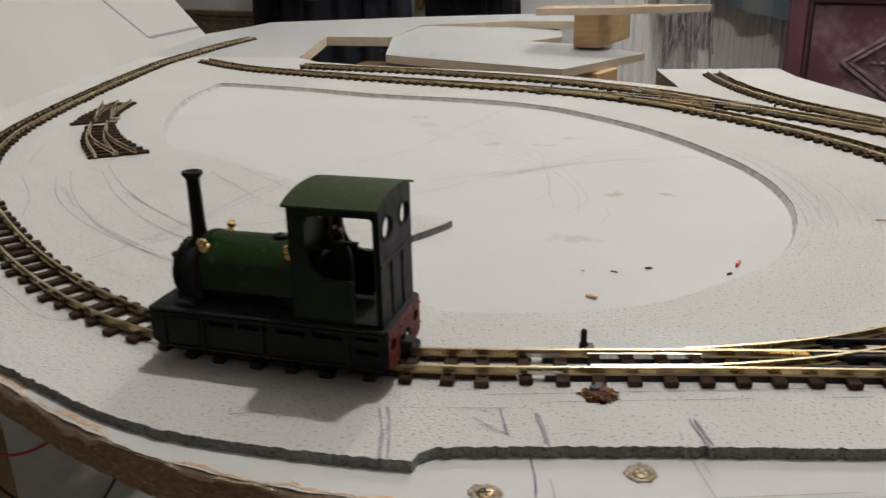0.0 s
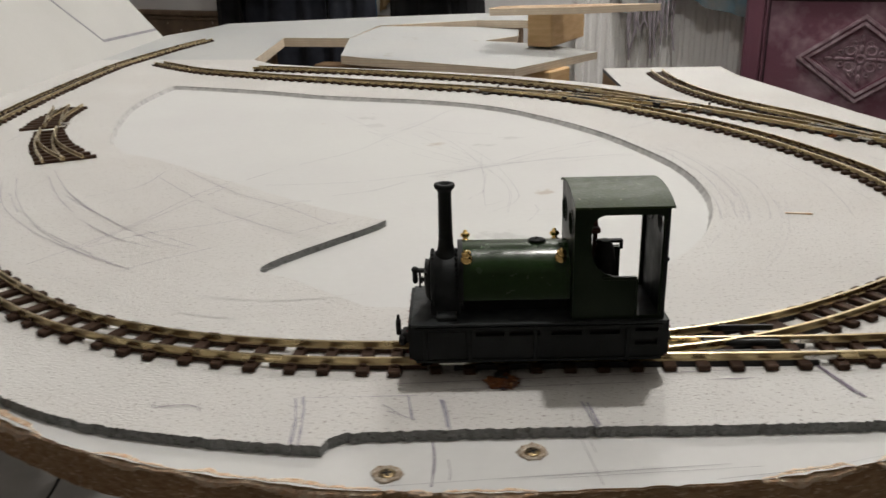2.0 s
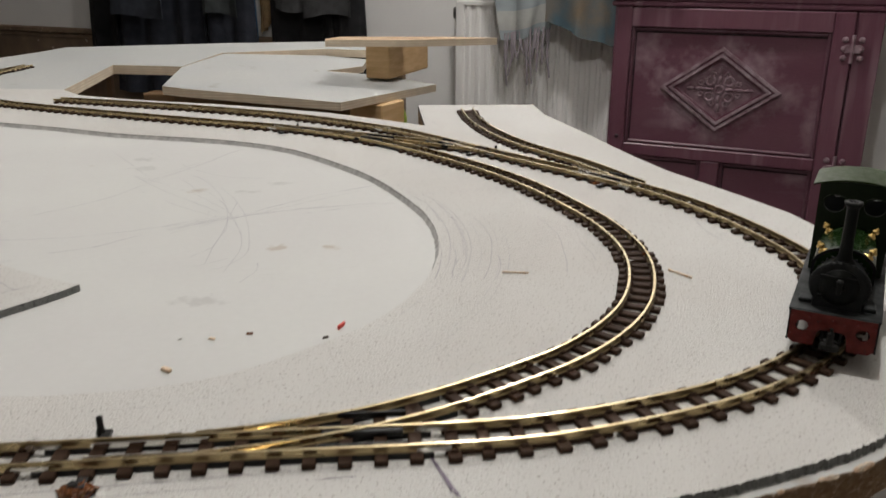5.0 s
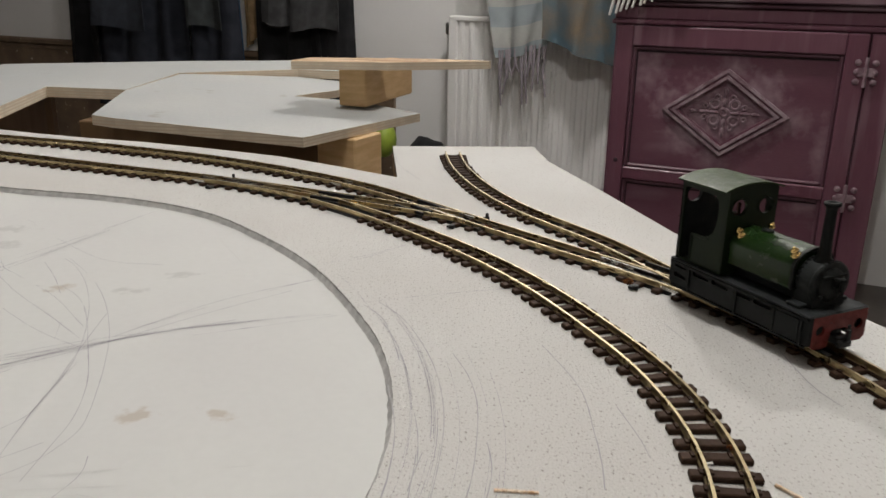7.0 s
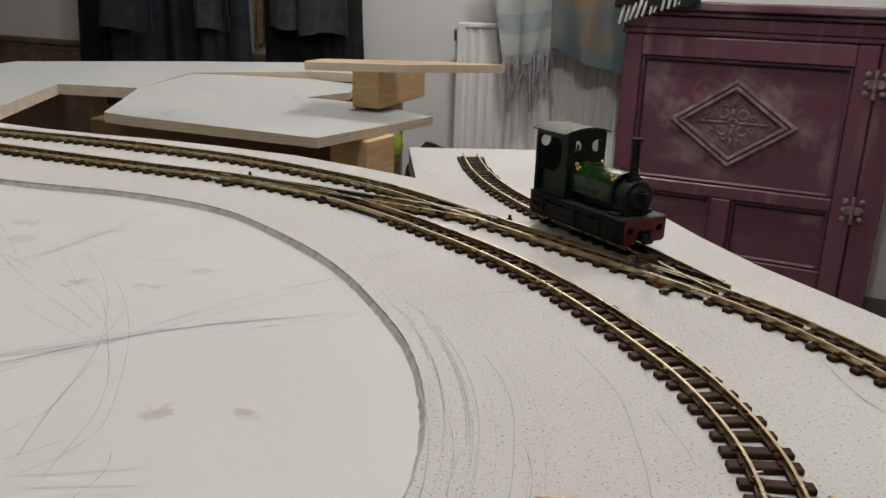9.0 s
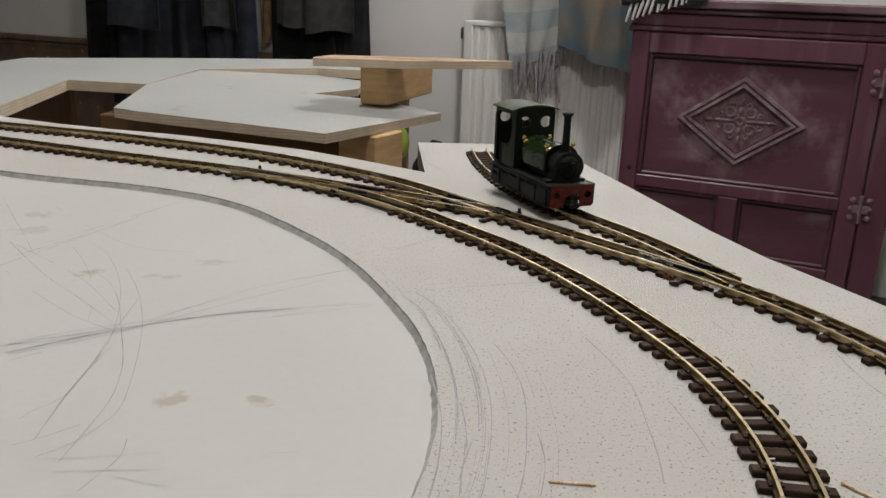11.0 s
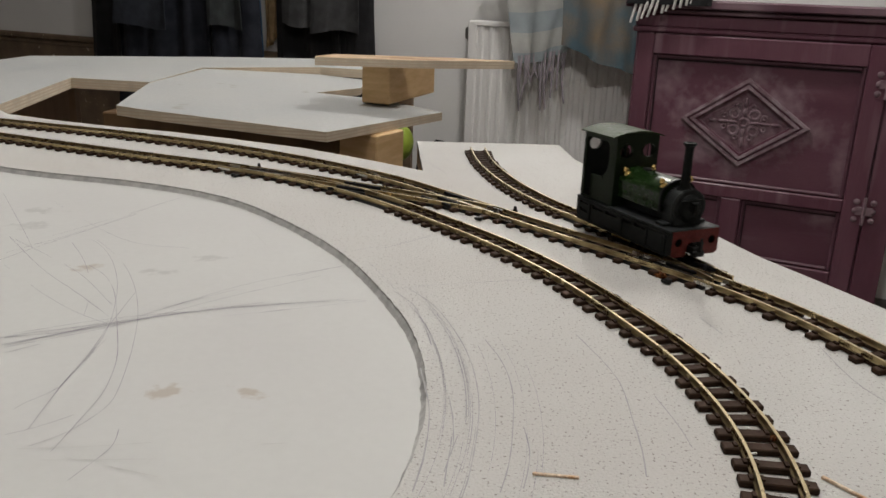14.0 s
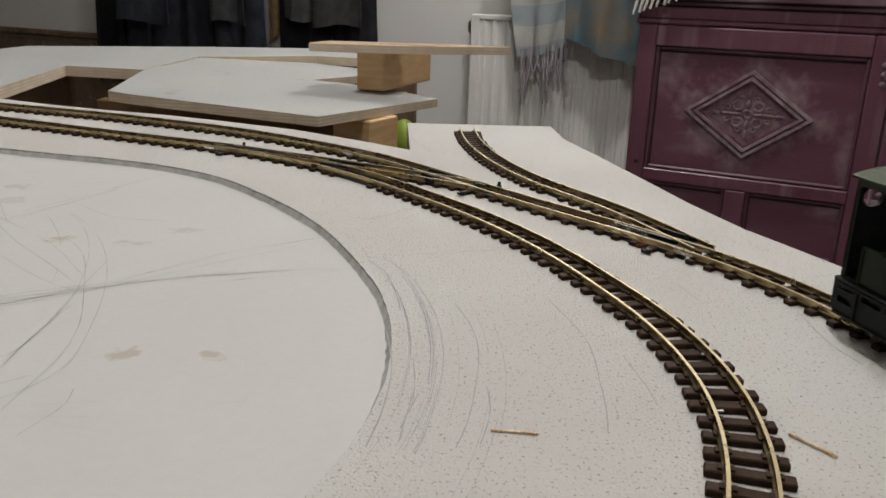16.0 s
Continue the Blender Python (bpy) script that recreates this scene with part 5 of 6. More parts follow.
# coats on the wall
bm = bmesh.new()
box(bm, -2.85, -1.0, -0.03, 0.0, 0.55, 0.65, 0.004)
tagged(part("coat_rack", bm, "dado", m=ROOM), "brown wooden coat rack board on the wall", "coat rack")
COATS = [
    ("coat", -2.78, -2.55, -0.42, "black_cloth", "black wool coat hanging on the wall", 3),
    ("coat", -2.62, -2.0, -0.5, "navy", "long dark navy coat hanging on the wall", 5),
    ("coat", -1.97, -1.80, -0.10, "mid_cloth", "green-grey jacket sleeve hanging over other coats", 2),
    ("coat", -2.0, -1.72, -0.45, "navy", "dark navy coat behind a jacket", 3),
    ("coat", -1.66, -1.3, -0.42, "black_cloth", "black coat hanging on the wall", 4),
    ("coat", -1.56, -1.36, -0.07, "grey_cloth", "charcoal sleeve of a hanging jacket", 2),
    ("coat", -1.42, -1.20, -0.09, "grey_cloth", "charcoal wool jacket near the end of the row", 2),
    ("coat", -1.32, -1.14, -0.42, "black_cloth", "dark long coat at the end of the row", 2),
    ("coat", -2.50, -2.20, -0.12, "slate_navy", "slate navy jacket over a long navy coat", 2),
]
for k, (nm, x0, x1, zb, mat, lab, fo) in enumerate(COATS):
    cloth(nm, x0, x1, 0.62, zb, -0.035 - (0.05 if k in (2, 5, 6, 8) else 0.0) - 0.004 * k, (mat,), lab, "coat", max(fo - 1, 1) * 0.8, 0.04, 20 + k, 0.25, 0.02)
cloth("scarf", -1.85, -1.74, 0.62, -0.40, -0.032, ("blue_cloth",), "bright blue scarf between dark coats", "scarf", 2, 0.02, 40)
cloth("scarf", -1.71, -1.655, 0.62, -0.17, -0.032, ("gold_cloth",), "mustard scarf between dark coats", "scarf", 2, 0.02, 41, 0.0, 0.0, 0.05)

# blankets over the radiator
cloth("blanket", -0.485, -0.297, 0.35, -0.15, -0.165, ("paleblue", "pale", "paleblue", "pale", "pale", "paleblue", "pale", "paleblue"), "striped pale grey and blue blanket over the radiator", "blanket", 2, 0.03, 50, -1.4, 0.02, 0.04)
cloth("blanket", -0.315, 0.0, 0.35, -0.085, -0.20, ("teal",), "faded teal and brown blanket over the radiator", "blanket", 2, 0.045, 51, 0.0, 0.02, -0.075)
rnd = random.Random(5)
bm = bmesh.new()
for k in range(16):
    x = -0.48 + 0.0115 * k + rnd.uniform(-0.004, 0.004)
    z = -0.135 + 0.035 * k / 16
    ln = rnd.uniform(0.05, 0.19)
    tube(bm, [(x, -0.185, z + 0.02), (x + rnd.uniform(-0.006, 0.006), -0.187, z - ln * 0.5), (x + rnd.uniform(-0.012, 0.012), -0.185, z - ln)], [0.004, 0.005, 0.003], 6)
tagged(part("tassels", smooth(bm), "tassel", m=ROOM), "lilac-grey yarn tassels of the striped blanket", "tassels", kind="stuff")
bm = bmesh.new()
for k in range(12):
    x = 0.0 + 0.017 * k
    z = 0.03 + 0.006 * k
    tube(bm, [(x, -0.478, z + 0.075), (x - 0.004, -0.490, z + 0.04), (x - 0.012 + rnd.uniform(-0.004, 0.004), -0.492, z)], [0.004, 0.005, 0.004], 6)
tagged(part("fringe", smooth(bm), "fringe_w", m=ROOM), "white yarn fringe hanging over the cupboard top", "fringe", kind="stuff")
cloth("runner", -0.03, 0.22, 0.25, 0.085, -0.487, ("black_cloth",), "black fringed cloth draped over the cupboard", "cloth", 3, 0.01, 53)
bm = bmesh.new()
bmesh.ops.create_icosphere(bm, subdivisions=3, radius=1.0, matrix=Matrix.Translation((-0.92, -0.25, -0.47)) @ Matrix.Diagonal((0.05, 0.05, 0.07, 1)))
tagged(part("lime_bag", smooth(bm), "lime", m=ROOM), "lime green plastic bag standing by the wall", "bag")


bm = bmesh.new()
bmesh.ops.create_icosphere(bm, subdivisions=3, radius=1.0)
for v in bm.verts:
    v.co *= 1 + 0.12 * noise.noise(v.co * 2.2)
    v.co = Vector((v.co.x * 0.13 - 0.71, v.co.y * 0.07 - 0.3, v.co.z * 0.2 - 0.635))
tagged(part("black_bag", smooth(bm, 80), "black_cloth", m=ROOM), "crumpled black bag on the floor by the radiator", "bag")


# ---- small things on the board ----
def ribbon(bm, pts, width, z):
    q = np.array(pts, float)
    if len(q) < 2:
        return
    way = np.gradient(q, axis=0)
    way /= np.linalg.norm(way, axis=1)[:, None] + 1e-9
    side = np.stack([way[:, 1], -way[:, 0]], 1) * np.broadcast_to(width, len(q))[:, None] / 2
    a = [bm.verts.new((*(p - s), z)) for p, s in zip(q, side)]
    b = [bm.verts.new((*(p + s), z)) for p, s in zip(q, side)]
    for k in range(len(q) - 1):
        f = bm.faces.new((a[k], b[k], b[k + 1], a[k + 1]))
        if f.normal.z < 0:
            f.normal_flip()


def motions():
    rows = []
    known = [(t, RUN.near(x, y)) for t, x, y in PLACES]
    ts, ss = zip(*known)
    # eased in time so that speed changes gently
    fine = np.arange(0, 16.001, 0.1)
    ts, ss = np.array(ts), np.array(ss)
    rise = np.diff(ss) / np.diff(ts)
    slope = np.r_[0.0, [0.0 if a * b <= 0 else 2 * a * b / (a + b) for a, b in zip(rise, rise[1:])], rise[-1]]
    raw = []
    for t in fine:
        k = min(int(np.searchsorted(ts, t, side="right")) - 1, len(ts) - 2)
        d = ts[k + 1] - ts[k]
        u = (t - ts[k]) / d
        raw.append((2 * u**3 - 3 * u**2 + 1) * ss[k] + (u**3 - 2 * u**2 + u) * d * slope[k] + (3 * u**2 - 2 * u**3) * ss[k + 1] + (u**3 - u**2) * d * slope[k + 1])
    raw = np.array(raw)
    for t, s in list(zip(fine, raw))[::2]:
        c = s + 0.0240
        f, b = RUN.at(c - 0.0135), RUN.at(c + 0.0135)
        mid = (f + b) / 2
        rows.append((float(t), pose(mid[0], mid[1], RT, 0, 0, math.degrees(math.atan2(f[1] - b[1], f[0] - b[0])))))
    walk(loco, rows)


def marks(lines, width, z, mat, parent, seed):
    """Thin drawn lines on a surface; each wavers, presses harder and softer, and breaks here and there."""
    r = random.Random(seed)
    bm = bmesh.new()
    for n_line, line in enumerate(lines):
        q = dense(line, 0.002, 3) if len(line) > 2 else np.linspace(line[0], line[1], max(int(np.hypot(line[1][0] - line[0][0], line[1][1] - line[0][1]) / 0.002), 4))
        for stroke in range(2):
            off = np.array([r.uniform(-1, 1), r.uniform(-1, 1)]) * width * 0.8 * stroke
            a = 0
            while a < len(q) - 3:
                b = min(len(q), a + r.randint(3, 15))
                if (stroke == 0 and r.random() < 0.86) or (stroke == 1 and r.random() < 0.3):
                    press = [width * (0.52 + 0.45 * noise.noise(Vector((k * 0.45, seed + n_line, stroke)))) * (0.6 if stroke else 1.0) for k in range(a, b)]
                    ribbon(bm, q[a:b] + off, press, z + 0.000004 * stroke + 0.000001 * (n_line % 6))
                a = b - 1
    return tagged(part("pencil_drawing", bm, mat, parent, "drawn pencil lines"), kind="stuff")


baseboard = bpy.data.objects["baseboard"]
LOW, TOP = -0.003 + 0.00012, 0.00012
marks([[(-0.0822, 0.4809), (-0.0643, 0.5197), (-0.0425, 0.5797)], [(-0.0783, 0.4744), (-0.0616, 0.5144), (-0.0464, 0.5702)], [(-0.0302, 0.3946), (-0.0028, 0.4121), (0.0274, 0.4465), (0.0617, 0.4813)], [(-0.0297, 0.3937), (-0.0031, 0.4086), (0.0314, 0.4548), (0.0649, 0.4833)], [(-0.0256, 0.3868), (-0.0006, 0.4075), (0.0292, 0.4407), (0.0572, 0.4691)], [(-0.0263, 0.388), (-0.0017, 0.4098), (0.0364, 0.4315), (0.0774, 0.4454)], [(-0.0232, 0.3829), (0.0012, 0.4078), (0.0439, 0.4272), (0.0797, 0.4446)], [(-0.0282, 0.3976), (-0.002, 0.4148), (0.0459, 0.4347), (0.071, 0.445)]], 0.00034, LOW, "star", baseboard, 101)
marks([[(-0.134, 0.5669), (-0.094, 0.5141), (-0.0709, 0.4829)], [(-0.1206, 0.5762), (-0.0665, 0.5242), (-0.0329, 0.4981), (-0.0059, 0.4945)], [(-0.089, 0.4965), (-0.054, 0.4594), (-0.0263, 0.4348), (-0.0055, 0.4158)], [(-0.0698, 0.4602), (-0.0417, 0.4353), (-0.0202, 0.4188), (-0.0022, 0.4087)], [(-0.0843, 0.493), (-0.0541, 0.4703), (-0.0332, 0.4526), (-0.0093, 0.426)], [(-0.0588, 0.4934), (-0.0585, 0.5004), (-0.0483, 0.4953), (-0.0319, 0.4741), (-0.0177, 0.4486), (-0.0083, 0.4262), (-0.0022, 0.4087), (0.0016, 0.393), (0.0034, 0.3766), (0.0043, 0.362), (0.0002, 0.3547), (-0.0009, 0.3498)], [(-0.0502, 0.4992), (-0.0286, 0.4747), (-0.0119, 0.4496), (0.0019, 0.4223), (0.011, 0.3988), (0.0174, 0.3786), (0.0213, 0.3644), (0.0227, 0.3545), (0.019, 0.3404), (0.0129, 0.3327)], [(-0.0588, 0.4934), (-0.043, 0.4722), (-0.0276, 0.447), (-0.0196, 0.43), (-0.0139, 0.4145)]], 0.00026, LOW + 0.00003, "star", baseboard, 105)
marks([[(-0.0374, 0.4658), (-0.0247, 0.454), (-0.0133, 0.4369), (-0.0031, 0.4162), (0.0096, 0.3898), (0.015, 0.3744), (0.0182, 0.3605), (0.019, 0.3462), (0.0196, 0.3309)], [(-0.0063, 0.438), (-0.0042, 0.424), (-0.0023, 0.4112), (-0.0008, 0.4017)], [(0.0022, 0.3975), (0.0032, 0.3806), (0.0023, 0.3689), (-0.0003, 0.3614)], [(0.0311, 0.3434), (0.0333, 0.3353), (0.0315, 0.3273), (0.0298, 0.3198)], [(0.0161, 0.3489), (0.0105, 0.3422), (0.0044, 0.3371)], [(-0.0022, 0.4087), (0.002, 0.3866), (0.0039, 0.3691), (0.0064, 0.3523), (0.0084, 0.3404)]], 0.00026, LOW + 0.00003, "star", baseboard, 106)
marks([[(0.0692, 0.3409), (0.0761, 0.3424)], [(0.0109, 0.3311), (0.0292, 0.3348), (0.0422, 0.3383)], [(0.019, 0.327), (0.0507, 0.3317)], [(0.036, 0.3266), (0.0542, 0.3228)], [(0.0073, 0.5333), (0.0276, 0.5005)], [(0.0482, 0.488), (0.0637, 0.4831)]], 0.0004, LOW + 0.00006, "ghost", baseboard, 109)
marks([[(0.0897, 0.4485), (0.0987, 0.4353), (0.1047, 0.4153), (0.1078, 0.4018)], [(0.0947, 0.4524), (0.1058, 0.4364), (0.1154, 0.4121), (0.121, 0.3909), (0.124, 0.369), (0.1243, 0.3502), (0.123, 0.329), (0.1216, 0.3192)], [(0.1249, 0.4088), (0.1306, 0.3923), (0.1336, 0.3738), (0.1335, 0.3514), (0.1324, 0.335), (0.1304, 0.323)], [(0.1135, 0.3746), (0.1159, 0.3646), (0.1178, 0.3465), (0.1175, 0.3307), (0.1174, 0.3236)], [(0.1156, 0.3679), (0.1176, 0.3553), (0.1185, 0.3411)], [(0.1365, 0.3532), (0.1377, 0.3408), (0.1363, 0.3282), (0.1349, 0.3213)], [(0.1193, 0.3467), (0.1174, 0.3332), (0.1163, 0.3212)], [(0.1552, 0.418), (0.1623, 0.3968), (0.1656, 0.3818), (0.166, 0.3616), (0.1661, 0.3471), (0.1651, 0.3318)], [(0.1745, 0.3759), (0.1779, 0.3601), (0.1792, 0.3488)], [(0.2362, 0.4205), (0.2375, 0.3954), (0.2417, 0.3815)]], 0.00062, TOP, "faint", trackbed, 112)
marks([[(0.2014, 0.4402), (0.2058, 0.4255)], [(0.1059, 0.3848), (0.1107, 0.3606), (0.1117, 0.3376), (0.1105, 0.3206)]], 0.00062, TOP, "faint", trackbed, 113)
marks([[(0.0893, 0.4515), (0.1082, 0.4591), (0.1368, 0.469), (0.1481, 0.4716)], [(0.063, 0.4931), (0.0842, 0.5095), (0.1005, 0.5287)], [(0.0649, 0.4895), (0.0823, 0.5048), (0.0982, 0.5246)], [(-0.0346, 0.5885), (-0.0226, 0.6152)], [(0.0674, 0.7611), (0.0771, 0.7032), (0.0911, 0.6698)], [(0.078, 0.6938), (0.0956, 0.6573)], [(0.0468, 0.5713), (0.0572, 0.5807)]], 0.0003, TOP + 0.00003, "star", trackbed, 116)
marks([[(0.177, 0.4791), (0.199, 0.4877)], [(0.2155, 0.4941), (0.2389, 0.5011)], [(0.1644, 0.5378), (0.1725, 0.5125), (0.1811, 0.5019)], [(0.169, 0.5293), (0.1779, 0.5053)], [(0.2006, 0.4902), (0.2069, 0.4706)], [(0.2035, 0.4871), (0.206, 0.4771)]], 0.0004, TOP + 0.00006, "pencil", trackbed, 119)
marks([[(-0.1565, 0.2396), (-0.1483, 0.2598), (-0.138, 0.2981), (-0.1326, 0.3344), (-0.1243, 0.3608)], [(-0.1459, 0.26), (-0.1354, 0.2984), (-0.1225, 0.3525)], [(-0.1435, 0.2603), (-0.1261, 0.2799), (-0.0978, 0.2984), (-0.0834, 0.3253), (-0.0727, 0.3309)], [(-0.1703, 0.3678), (-0.1165, 0.3174), (-0.0902, 0.2992), (-0.0659, 0.2844)], [(-0.0659, 0.2844), (-0.049, 0.3036)], [(-0.16, 0.3805), (-0.1148, 0.341), (-0.0819, 0.321), (-0.0541, 0.2992), (-0.0492, 0.2997)], [(-0.1158, 0.2367), (-0.1078, 0.2484), (-0.0916, 0.2649)], [(-0.197, 0.328), (-0.166, 0.3036), (-0.1378, 0.2824), (-0.1186, 0.27), (-0.1, 0.262)], [(-0.2301, 0.3624), (-0.2014, 0.3276), (-0.1644, 0.2912), (-0.1371, 0.2715), (-0.1177, 0.2633)]], 0.00055, TOP + 0.00009, "star", trackbed, 121)
marks([[(-0.2481, 0.3493), (-0.2196, 0.3114), (-0.1856, 0.281), (-0.1574, 0.2621), (-0.1318, 0.2486), (-0.1123, 0.2389), (-0.0997, 0.2319)], [(-0.2295, 0.3298), (-0.1985, 0.2959), (-0.1639, 0.2684), (-0.1381, 0.2511), (-0.1181, 0.2411)], [(-0.2477, 0.3608), (-0.2186, 0.321), (-0.1842, 0.2851), (-0.1526, 0.2627), (-0.1369, 0.2531)], [(-0.2342, 0.374), (-0.1985, 0.3329), (-0.1611, 0.2998), (-0.1372, 0.2863), (-0.1154, 0.2739), (-0.0991, 0.2654)], [(-0.1696, 0.3797), (-0.1686, 0.346), (-0.184, 0.3293), (-0.1901, 0.3144)], [(-0.2804, 0.3699), (-0.303, 0.4155), (-0.3165, 0.4632)], [(-0.267, 0.3476), (-0.2371, 0.3144), (-0.2184, 0.2855)]], 0.0005, TOP + 0.00012, "star", trackbed, 125)
marks([[(-0.1434, 0.2323), (-0.0992, 0.2265), (-0.0683, 0.2413), (-0.0575, 0.2483)], [(-0.099, 0.2494), (-0.0635, 0.2662), (-0.0548, 0.2842)], [(-0.0995, 0.2556), (-0.0511, 0.2882)], [(-0.1473, 0.2347), (-0.1206, 0.2213), (-0.0906, 0.2053)], [(-0.1544, 0.1995), (-0.1379, 0.1916), (-0.1244, 0.1885)], [(-0.2049, 0.3765), (-0.1751, 0.3351), (-0.153, 0.3164)], [(-0.1383, 0.3338), (-0.0999, 0.3105), (-0.0585, 0.2803)], [(-0.0784, 0.2188), (-0.0473, 0.2178), (-0.0216, 0.2259)], [(-0.0898, 0.2077), (-0.0576, 0.2028), (-0.0288, 0.2087)]], 0.0005, TOP + 0.00015, "ghost", trackbed, 128)
marks([[(-0.1228, 0.3739), (-0.1093, 0.4017), (-0.0832, 0.4391), (-0.0707, 0.4813), (-0.0514, 0.5428)], [(-0.1088, 0.3646), (-0.0636, 0.3748), (-0.0262, 0.3958), (0.0084, 0.4168), (0.0429, 0.4367)], [(-0.0673, 0.3501), (-0.0493, 0.3608), (-0.0316, 0.3844), (0.0058, 0.4142)]], 0.0005, LOW + 0.00009, "star", baseboard, 131)
marks([[(-0.0197, 0.157), (-0.0057, 0.1595), (0.0121, 0.1626)], [(0.0031, 0.1544), (0.0131, 0.1564), (0.0246, 0.158)], [(0.0061, 0.154), (0.0139, 0.1511)], [(0.004, 0.1574), (0.0109, 0.152)]], 0.00035, TOP + 0.00018, "star", trackbed, 134)
marks([[(-0.0173, 0.1579), (-0.0146, 0.1497), (-0.0115, 0.136)], [(-0.0193, 0.157), (-0.0153, 0.1456), (-0.0133, 0.1365)], [(0.01, 0.1617), (0.0132, 0.151)], [(0.0186, 0.1614), (0.0209, 0.1547), (0.023, 0.1467)], [(0.0192, 0.1612), (0.0215, 0.1548), (0.0232, 0.1477)], [(0.0546, 0.1651), (0.0584, 0.1535)], [(0.0561, 0.1647), (0.0593, 0.1544)]], 0.0009, TOP + 0.00021, "star", trackbed, 136)
marks([[(-0.055, 0.148), (-0.047, 0.151), (-0.041, 0.149), (-0.042, 0.148)], [(-0.055, 0.148), (-0.056, 0.151)], [(0.005, 0.168), (0.108, 0.19)], [(0.02, 0.167), (0.10, 0.1835)], [(-0.173, 0.191), (-0.169, 0.204)], [(-0.189, 0.212), (-0.176, 0.222)], [(-0.174, 0.214), (-0.142, 0.193), (-0.13, 0.19)], [(0.118, 0.193), (0.122, 0.184), (0.124, 0.178)]], 0.0003, TOP + 0.00006, "violet", trackbed, 7)
marks([[(0.117, 0.195), (0.121, 0.186), (0.1255, 0.177)], [(0.1175, 0.194), (0.124, 0.179)]], 0.0011, TOP + 0.00015, "violet", trackbed, 15)
marks([[(0.019, 0.147), (0.021, 0.139), (0.022, 0.129)], [(0.118, 0.188), (0.121, 0.182)]], 0.0009, LOW, "violet", baseboard, 8)
marks([[(0.024, 0.14), (0.026, 0.133), (0.025, 0.128)], [(0.055, 0.152), (0.06, 0.135)], [(0.057, 0.152), (0.062, 0.136)]], 0.0006, LOW + 0.00003, "faint", baseboard, 9)
marks([[(0.01, 0.1275), (0.097, 0.149)], [(0.01, 0.127), (0.049, 0.136), (0.096, 0.147)], [(0.085, 0.1405), (0.11, 0.1485), (0.123, 0.1545), (0.144, 0.162), (0.166, 0.1715)], [(0.132, 0.1675), (0.16, 0.173)]], 0.00022, LOW + 0.00006, "pencil", baseboard, 10)


# compass arcs round the cut-out and lines through the marked centre
arc_rnd = random.Random(77)
oval_ref = Line(dense(OVAL, 0.004, 10))


def beside(a, b, off):
    return [tuple(oval_ref.at(v) + np.array([oval_ref.way(v)[1], -oval_ref.way(v)[0]]) * off) for v in np.linspace(a, b, 9)]


arcs = []
for k in range(14):
    a = arc_rnd.uniform(0.0, 0.22)
    arcs.append(beside(a, a + arc_rnd.uniform(0.05, 0.16), arc_rnd.choice((0.004, 0.006, 0.0075, 0.012, 0.014, 0.02, 0.027, 0.031)) + arc_rnd.uniform(-0.001, 0.001)))
marks(arcs, 0.00014, TOP + 0.00009, "star", trackbed, 21)

def blob(name, x, y, z, r, h, mat, label, category, seed):
    """A rough lump of dried glue."""
    rr = random.Random(seed)
    bm = bmesh.new()
    bmesh.ops.create_icosphere(bm, subdivisions=4, radius=1)
    ph = [rr.uniform(0, 6) for _ in range(3)]
    for v in bm.verts:
        k = 1 + 0.5 * noise.noise(v.co * 2.6 + Vector(ph)) + 0.4 * noise.noise(v.co * 6 + Vector(ph)) + 0.25 * noise.noise(v.co * 13 + Vector(ph))
        v.co = Vector((v.co.x * r * k, v.co.y * r * k * 0.75, max(v.co.z * h * k, 0)))
    return tagged(part(name, smooth(bm, 80), mat, m=pose(x, y, z)), label, category)


for k, (x, y, r) in enumerate(((0.0335, 0.1725, 0.0042), (0.197, 0.485, 0.0045), (0.136, 0.557, 0.004), (-0.0245, 0.628, 0.005))):
    blob("glue_blob", x, y, 0.0, r, 0.0016, "glue" if k != 3 else "sleeper", "orange-brown lump of dried glue beside the track", "glue", 80 + k)


def screw(x, y, spin):
    root = empty("screw", pose(x, y, -0.003, 0, 0, spin) @ Matrix.Diagonal((0.8, 0.8, 0.8, 1)), label="brass cross-head screw sunk in the board", category="screw", group="screws in the board edge")
    bm = bmesh.new()
    lathe(bm, [(0.0044, 0.00002), (0.0042, 0.00045), (0.0035, 0.0005), (0.0027, 0.0003), (0.0020, 0.0001)], n=22, caps=False)
    for v in bm.verts:
        v.co += Vector((noise.noise(v.co * 600 + Vector((spin, 0, 0))), noise.noise(v.co * 600 + Vector((0, spin, 5))), 0)) * 0.0012
    part("countersink", smooth(bm), "holeedge", root, "ragged countersunk hole")
    bm = bmesh.new()
    lathe(bm, [(0.0025, 0.00005), (0.0024, 0.0004), (0.0019, 0.0006), (0.0003, 0.00065)], n=20)
    part("head", smooth(bm), "screw", root)
    bm = bmesh.new()
    box(bm, -0.0016, 0.0016, -0.0003, 0.0003, 0.0004, 0.00072)
    box(bm, -0.0004, 0.0004, -0.0016, 0.0016, 0.0004, 0.00070)
    part("cross_slot", bm, "frog", root, "dark cross slot")


screw(0.011, 0.1325, 20)
screw(0.0435, 0.1455, 35)


def bit(name, x, y, z, l, w, h, rz, mat, label, category):
    bm = bmesh.new()
    box(bm, -l / 2, l / 2, -w / 2, w / 2, 0, h, min(w, h) * 0.25)
    for v in bm.verts:
        v.co.y += 0.12 * l * (v.co.x / l) ** 2
    return tagged(part(name, bm, mat, m=pose(x, y, z, 0, 0, rz)), label, category)


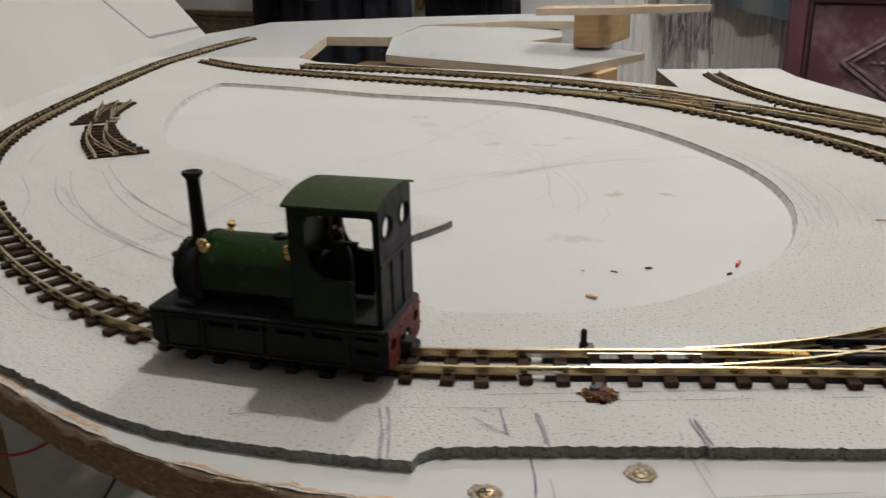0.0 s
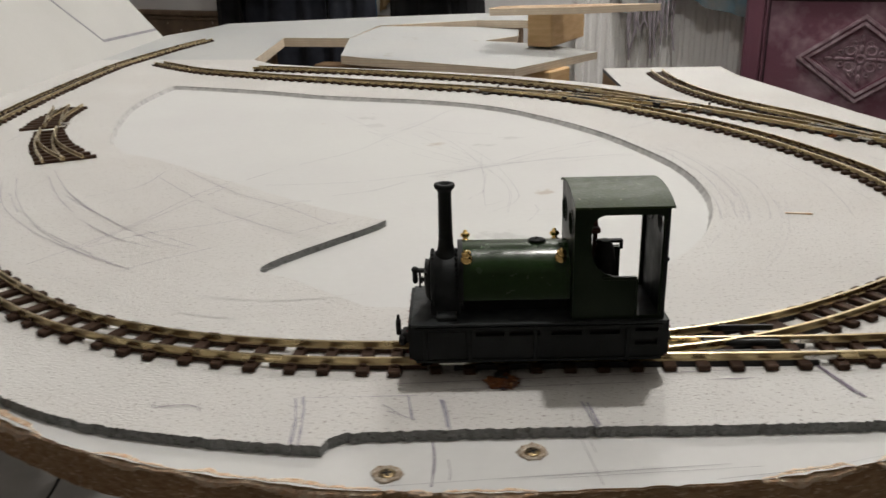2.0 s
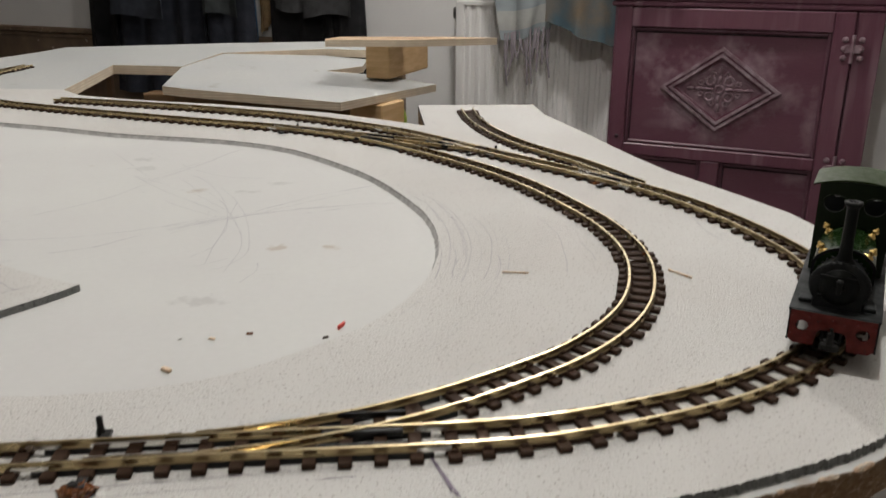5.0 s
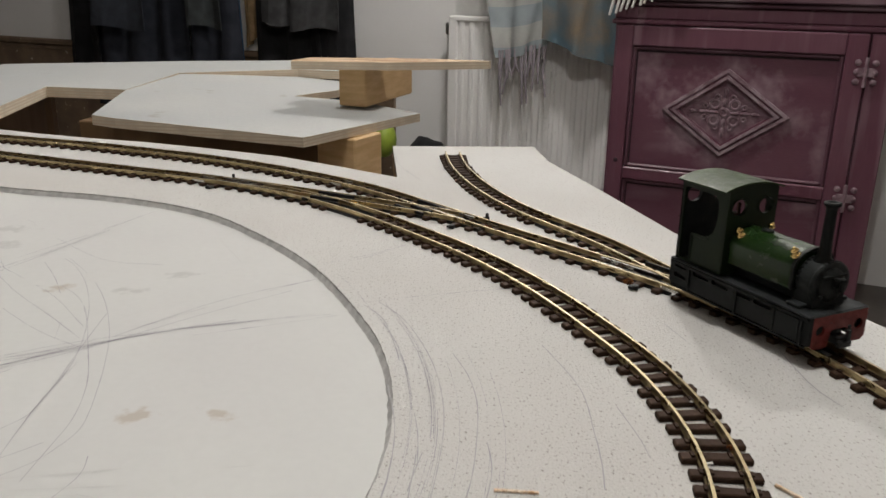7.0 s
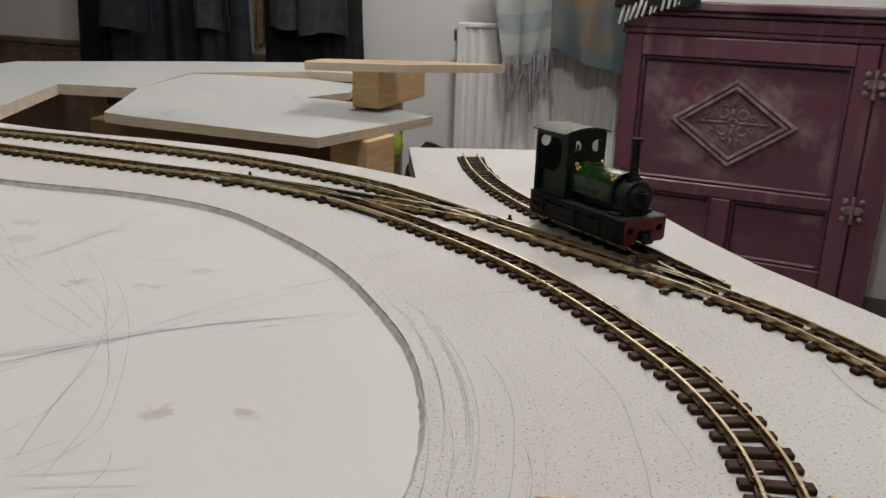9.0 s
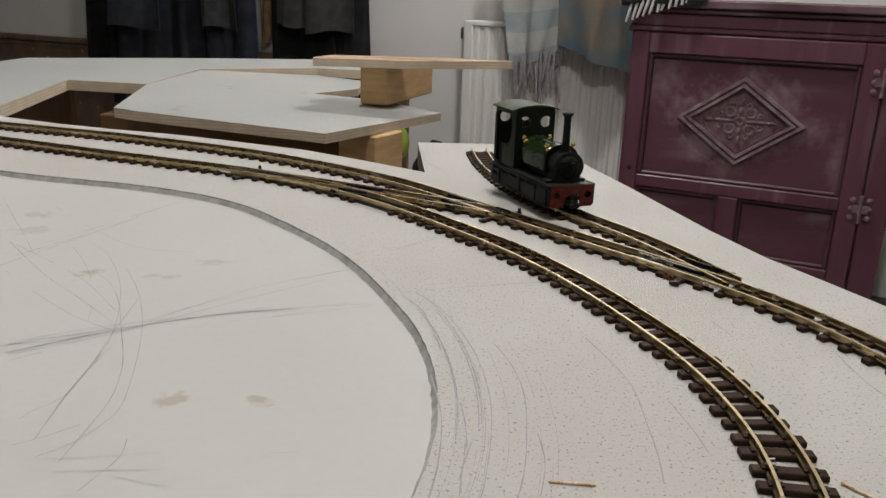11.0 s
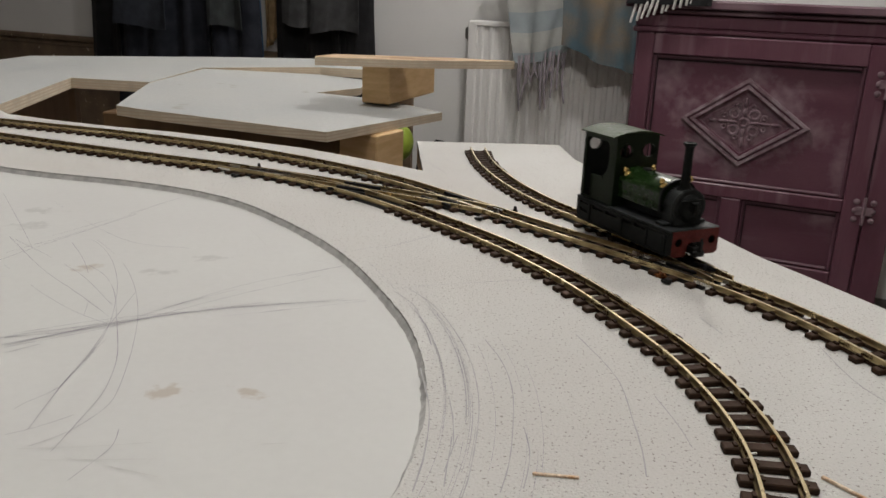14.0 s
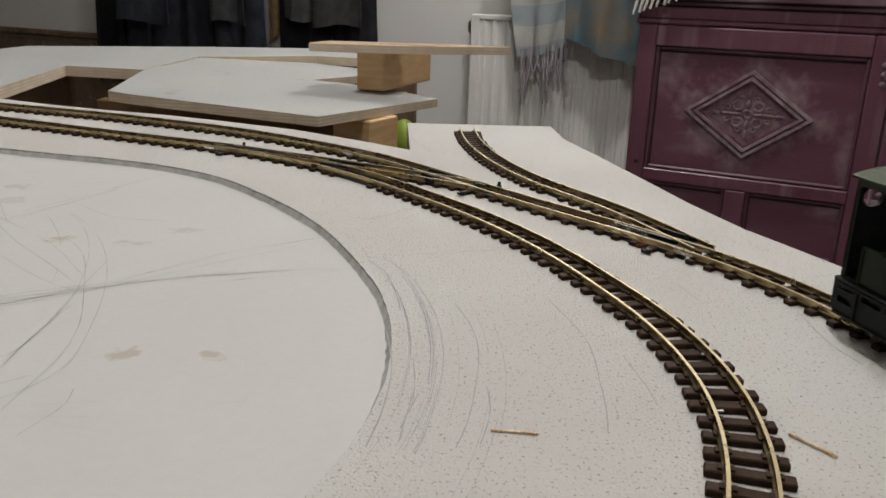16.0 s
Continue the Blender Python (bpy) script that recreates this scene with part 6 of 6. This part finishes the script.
bit("red_sliver", 0.0795, 0.279, -0.003, 0.0045, 0.0010, 0.0016, 70, "red_plastic", "tiny red plastic sliver lying on the board", "scrap")
bit("dark_sliver", 0.0755, 0.2695, -0.003, 0.0022, 0.0008, 0.0008, 40, "sleeper", "tiny dark plastic sliver on the board", "scrap")
bit("wood_shaving", 0.029, 0.2415, -0.003, 0.0040, 0.0018, 0.0012, -30, "chipped", "curled pale wood shaving on the board", "shaving")
bit("wood_shaving", 0.048, 0.271, -0.003, 0.0024, 0.0012, 0.0006, 10, "glue", "tiny brown crumb on the board", "crumb")
bit("wood_shaving", 0.036, 0.266, -0.003, 0.0026, 0.0010, 0.0006, -15, "chipped", "tiny pale crumb on the board", "crumb")
bit("foil_fleck", 0.025, 0.265, -0.003, 0.0014, 0.0006, 0.0004, 30, "joiner", "tiny shiny fleck on the board", "fleck")
bit("matchwood_sliver", 0.1435, 0.331, 0.0, 0.0110, 0.0009, 0.0006, -2, "chipped", "thin pale wood sliver beside the track", "sliver")
bit("matchwood_sliver", 0.2115, 0.334, 0.0, 0.0120, 0.0010, 0.0008, -50, "chipped", "thin pale wood sliver beside the track", "sliver")
bit("orange_crumb", 0.2005, 0.352, 0.002, 0.0024, 0.0014, 0.0012, 20, "glue", "orange crumb caught on a sleeper", "crumb")
bit("foil_fleck", 0.1925, 0.3445, 0.0018, 0.0034, 0.0008, 0.0004, 15, "joiner", "shiny fleck on a sleeper", "fleck")
bit("foil_fleck", 0.1965, 0.378, 0.0018, 0.0016, 0.0012, 0.0005, 60, "joiner", "shiny fleck on a sleeper", "fleck")


def scrap(pts, widths, rails, label, seed):
    """A loose cut-off turnout: sleepers of growing length under bent rails."""
    root = empty("scrap_turnout", label=label, category="scrap track")
    ln = Line(dense(pts, 0.003, 2))
    n = 10
    r = random.Random(seed)
    for k in range(n):
        s = ln.length * (k + 0.5) / n
        p, w = ln.at(s), ln.way(s)
        wide = widths[0] + (widths[1] - widths[0]) * k / (n - 1)
        ob = new("sleeper", LONG[min(max(int(wide), 18), 39)])
        ob.parent = root
        sh = (wide - 18) / 2000 * rails
        ob.matrix_basis = pose(p[0] - w[1] * sh, p[1] + w[0] * sh, 0.0, 0, 0, math.degrees(math.atan2(w[1], w[0])) + r.uniform(-6, 6))
    for off in (-GAUGE / 2, GAUGE / 2):
        bm = bmesh.new()
        sweep(bm, ln.cut(0, ln.length), RAIL, off)
        part("rail", bm, "rail", root)
    q = ln.cut(0, ln.length)
    side = np.stack([-(q[-1] - q[0])[1:], (q[-1] - q[0])[:1]], 1)[0]
    side /= np.linalg.norm(side)
    for off in (0.0, GAUGE):
        bm = bmesh.new()
        bend = np.array([p + rails * side * ((k / len(q)) ** 2 * 0.012 + off - GAUGE / 2) for k, p in enumerate(q)])
        sweep(bm, bend, [(a, z + 0.00005) for a, z in RAIL])
        part("rail", bm, "rail", root)
    bm = bmesh.new()
    p = ln.at(0.002)
    box(bm, -0.003, 0.003, -0.0008, 0.0008, 0.0018, 0.0036, 0.0002)
    part("rail_joiner", bm, "joiner", root, "bright metal rail joiner", pose(p[0] + 0.008, p[1] + 0.003, 0, 0, 0, 30))


scrap([(-0.302, 0.470), (-0.275, 0.425), (-0.243, 0.386)], (19, 33), 1, "loose cut-off turnout lying on the board", 1)
scrap([(-0.305, 0.478), (-0.322, 0.512), (-0.334, 0.552)], (30, 20), 1, "second loose piece of turnout beside the first", 2)


motions()
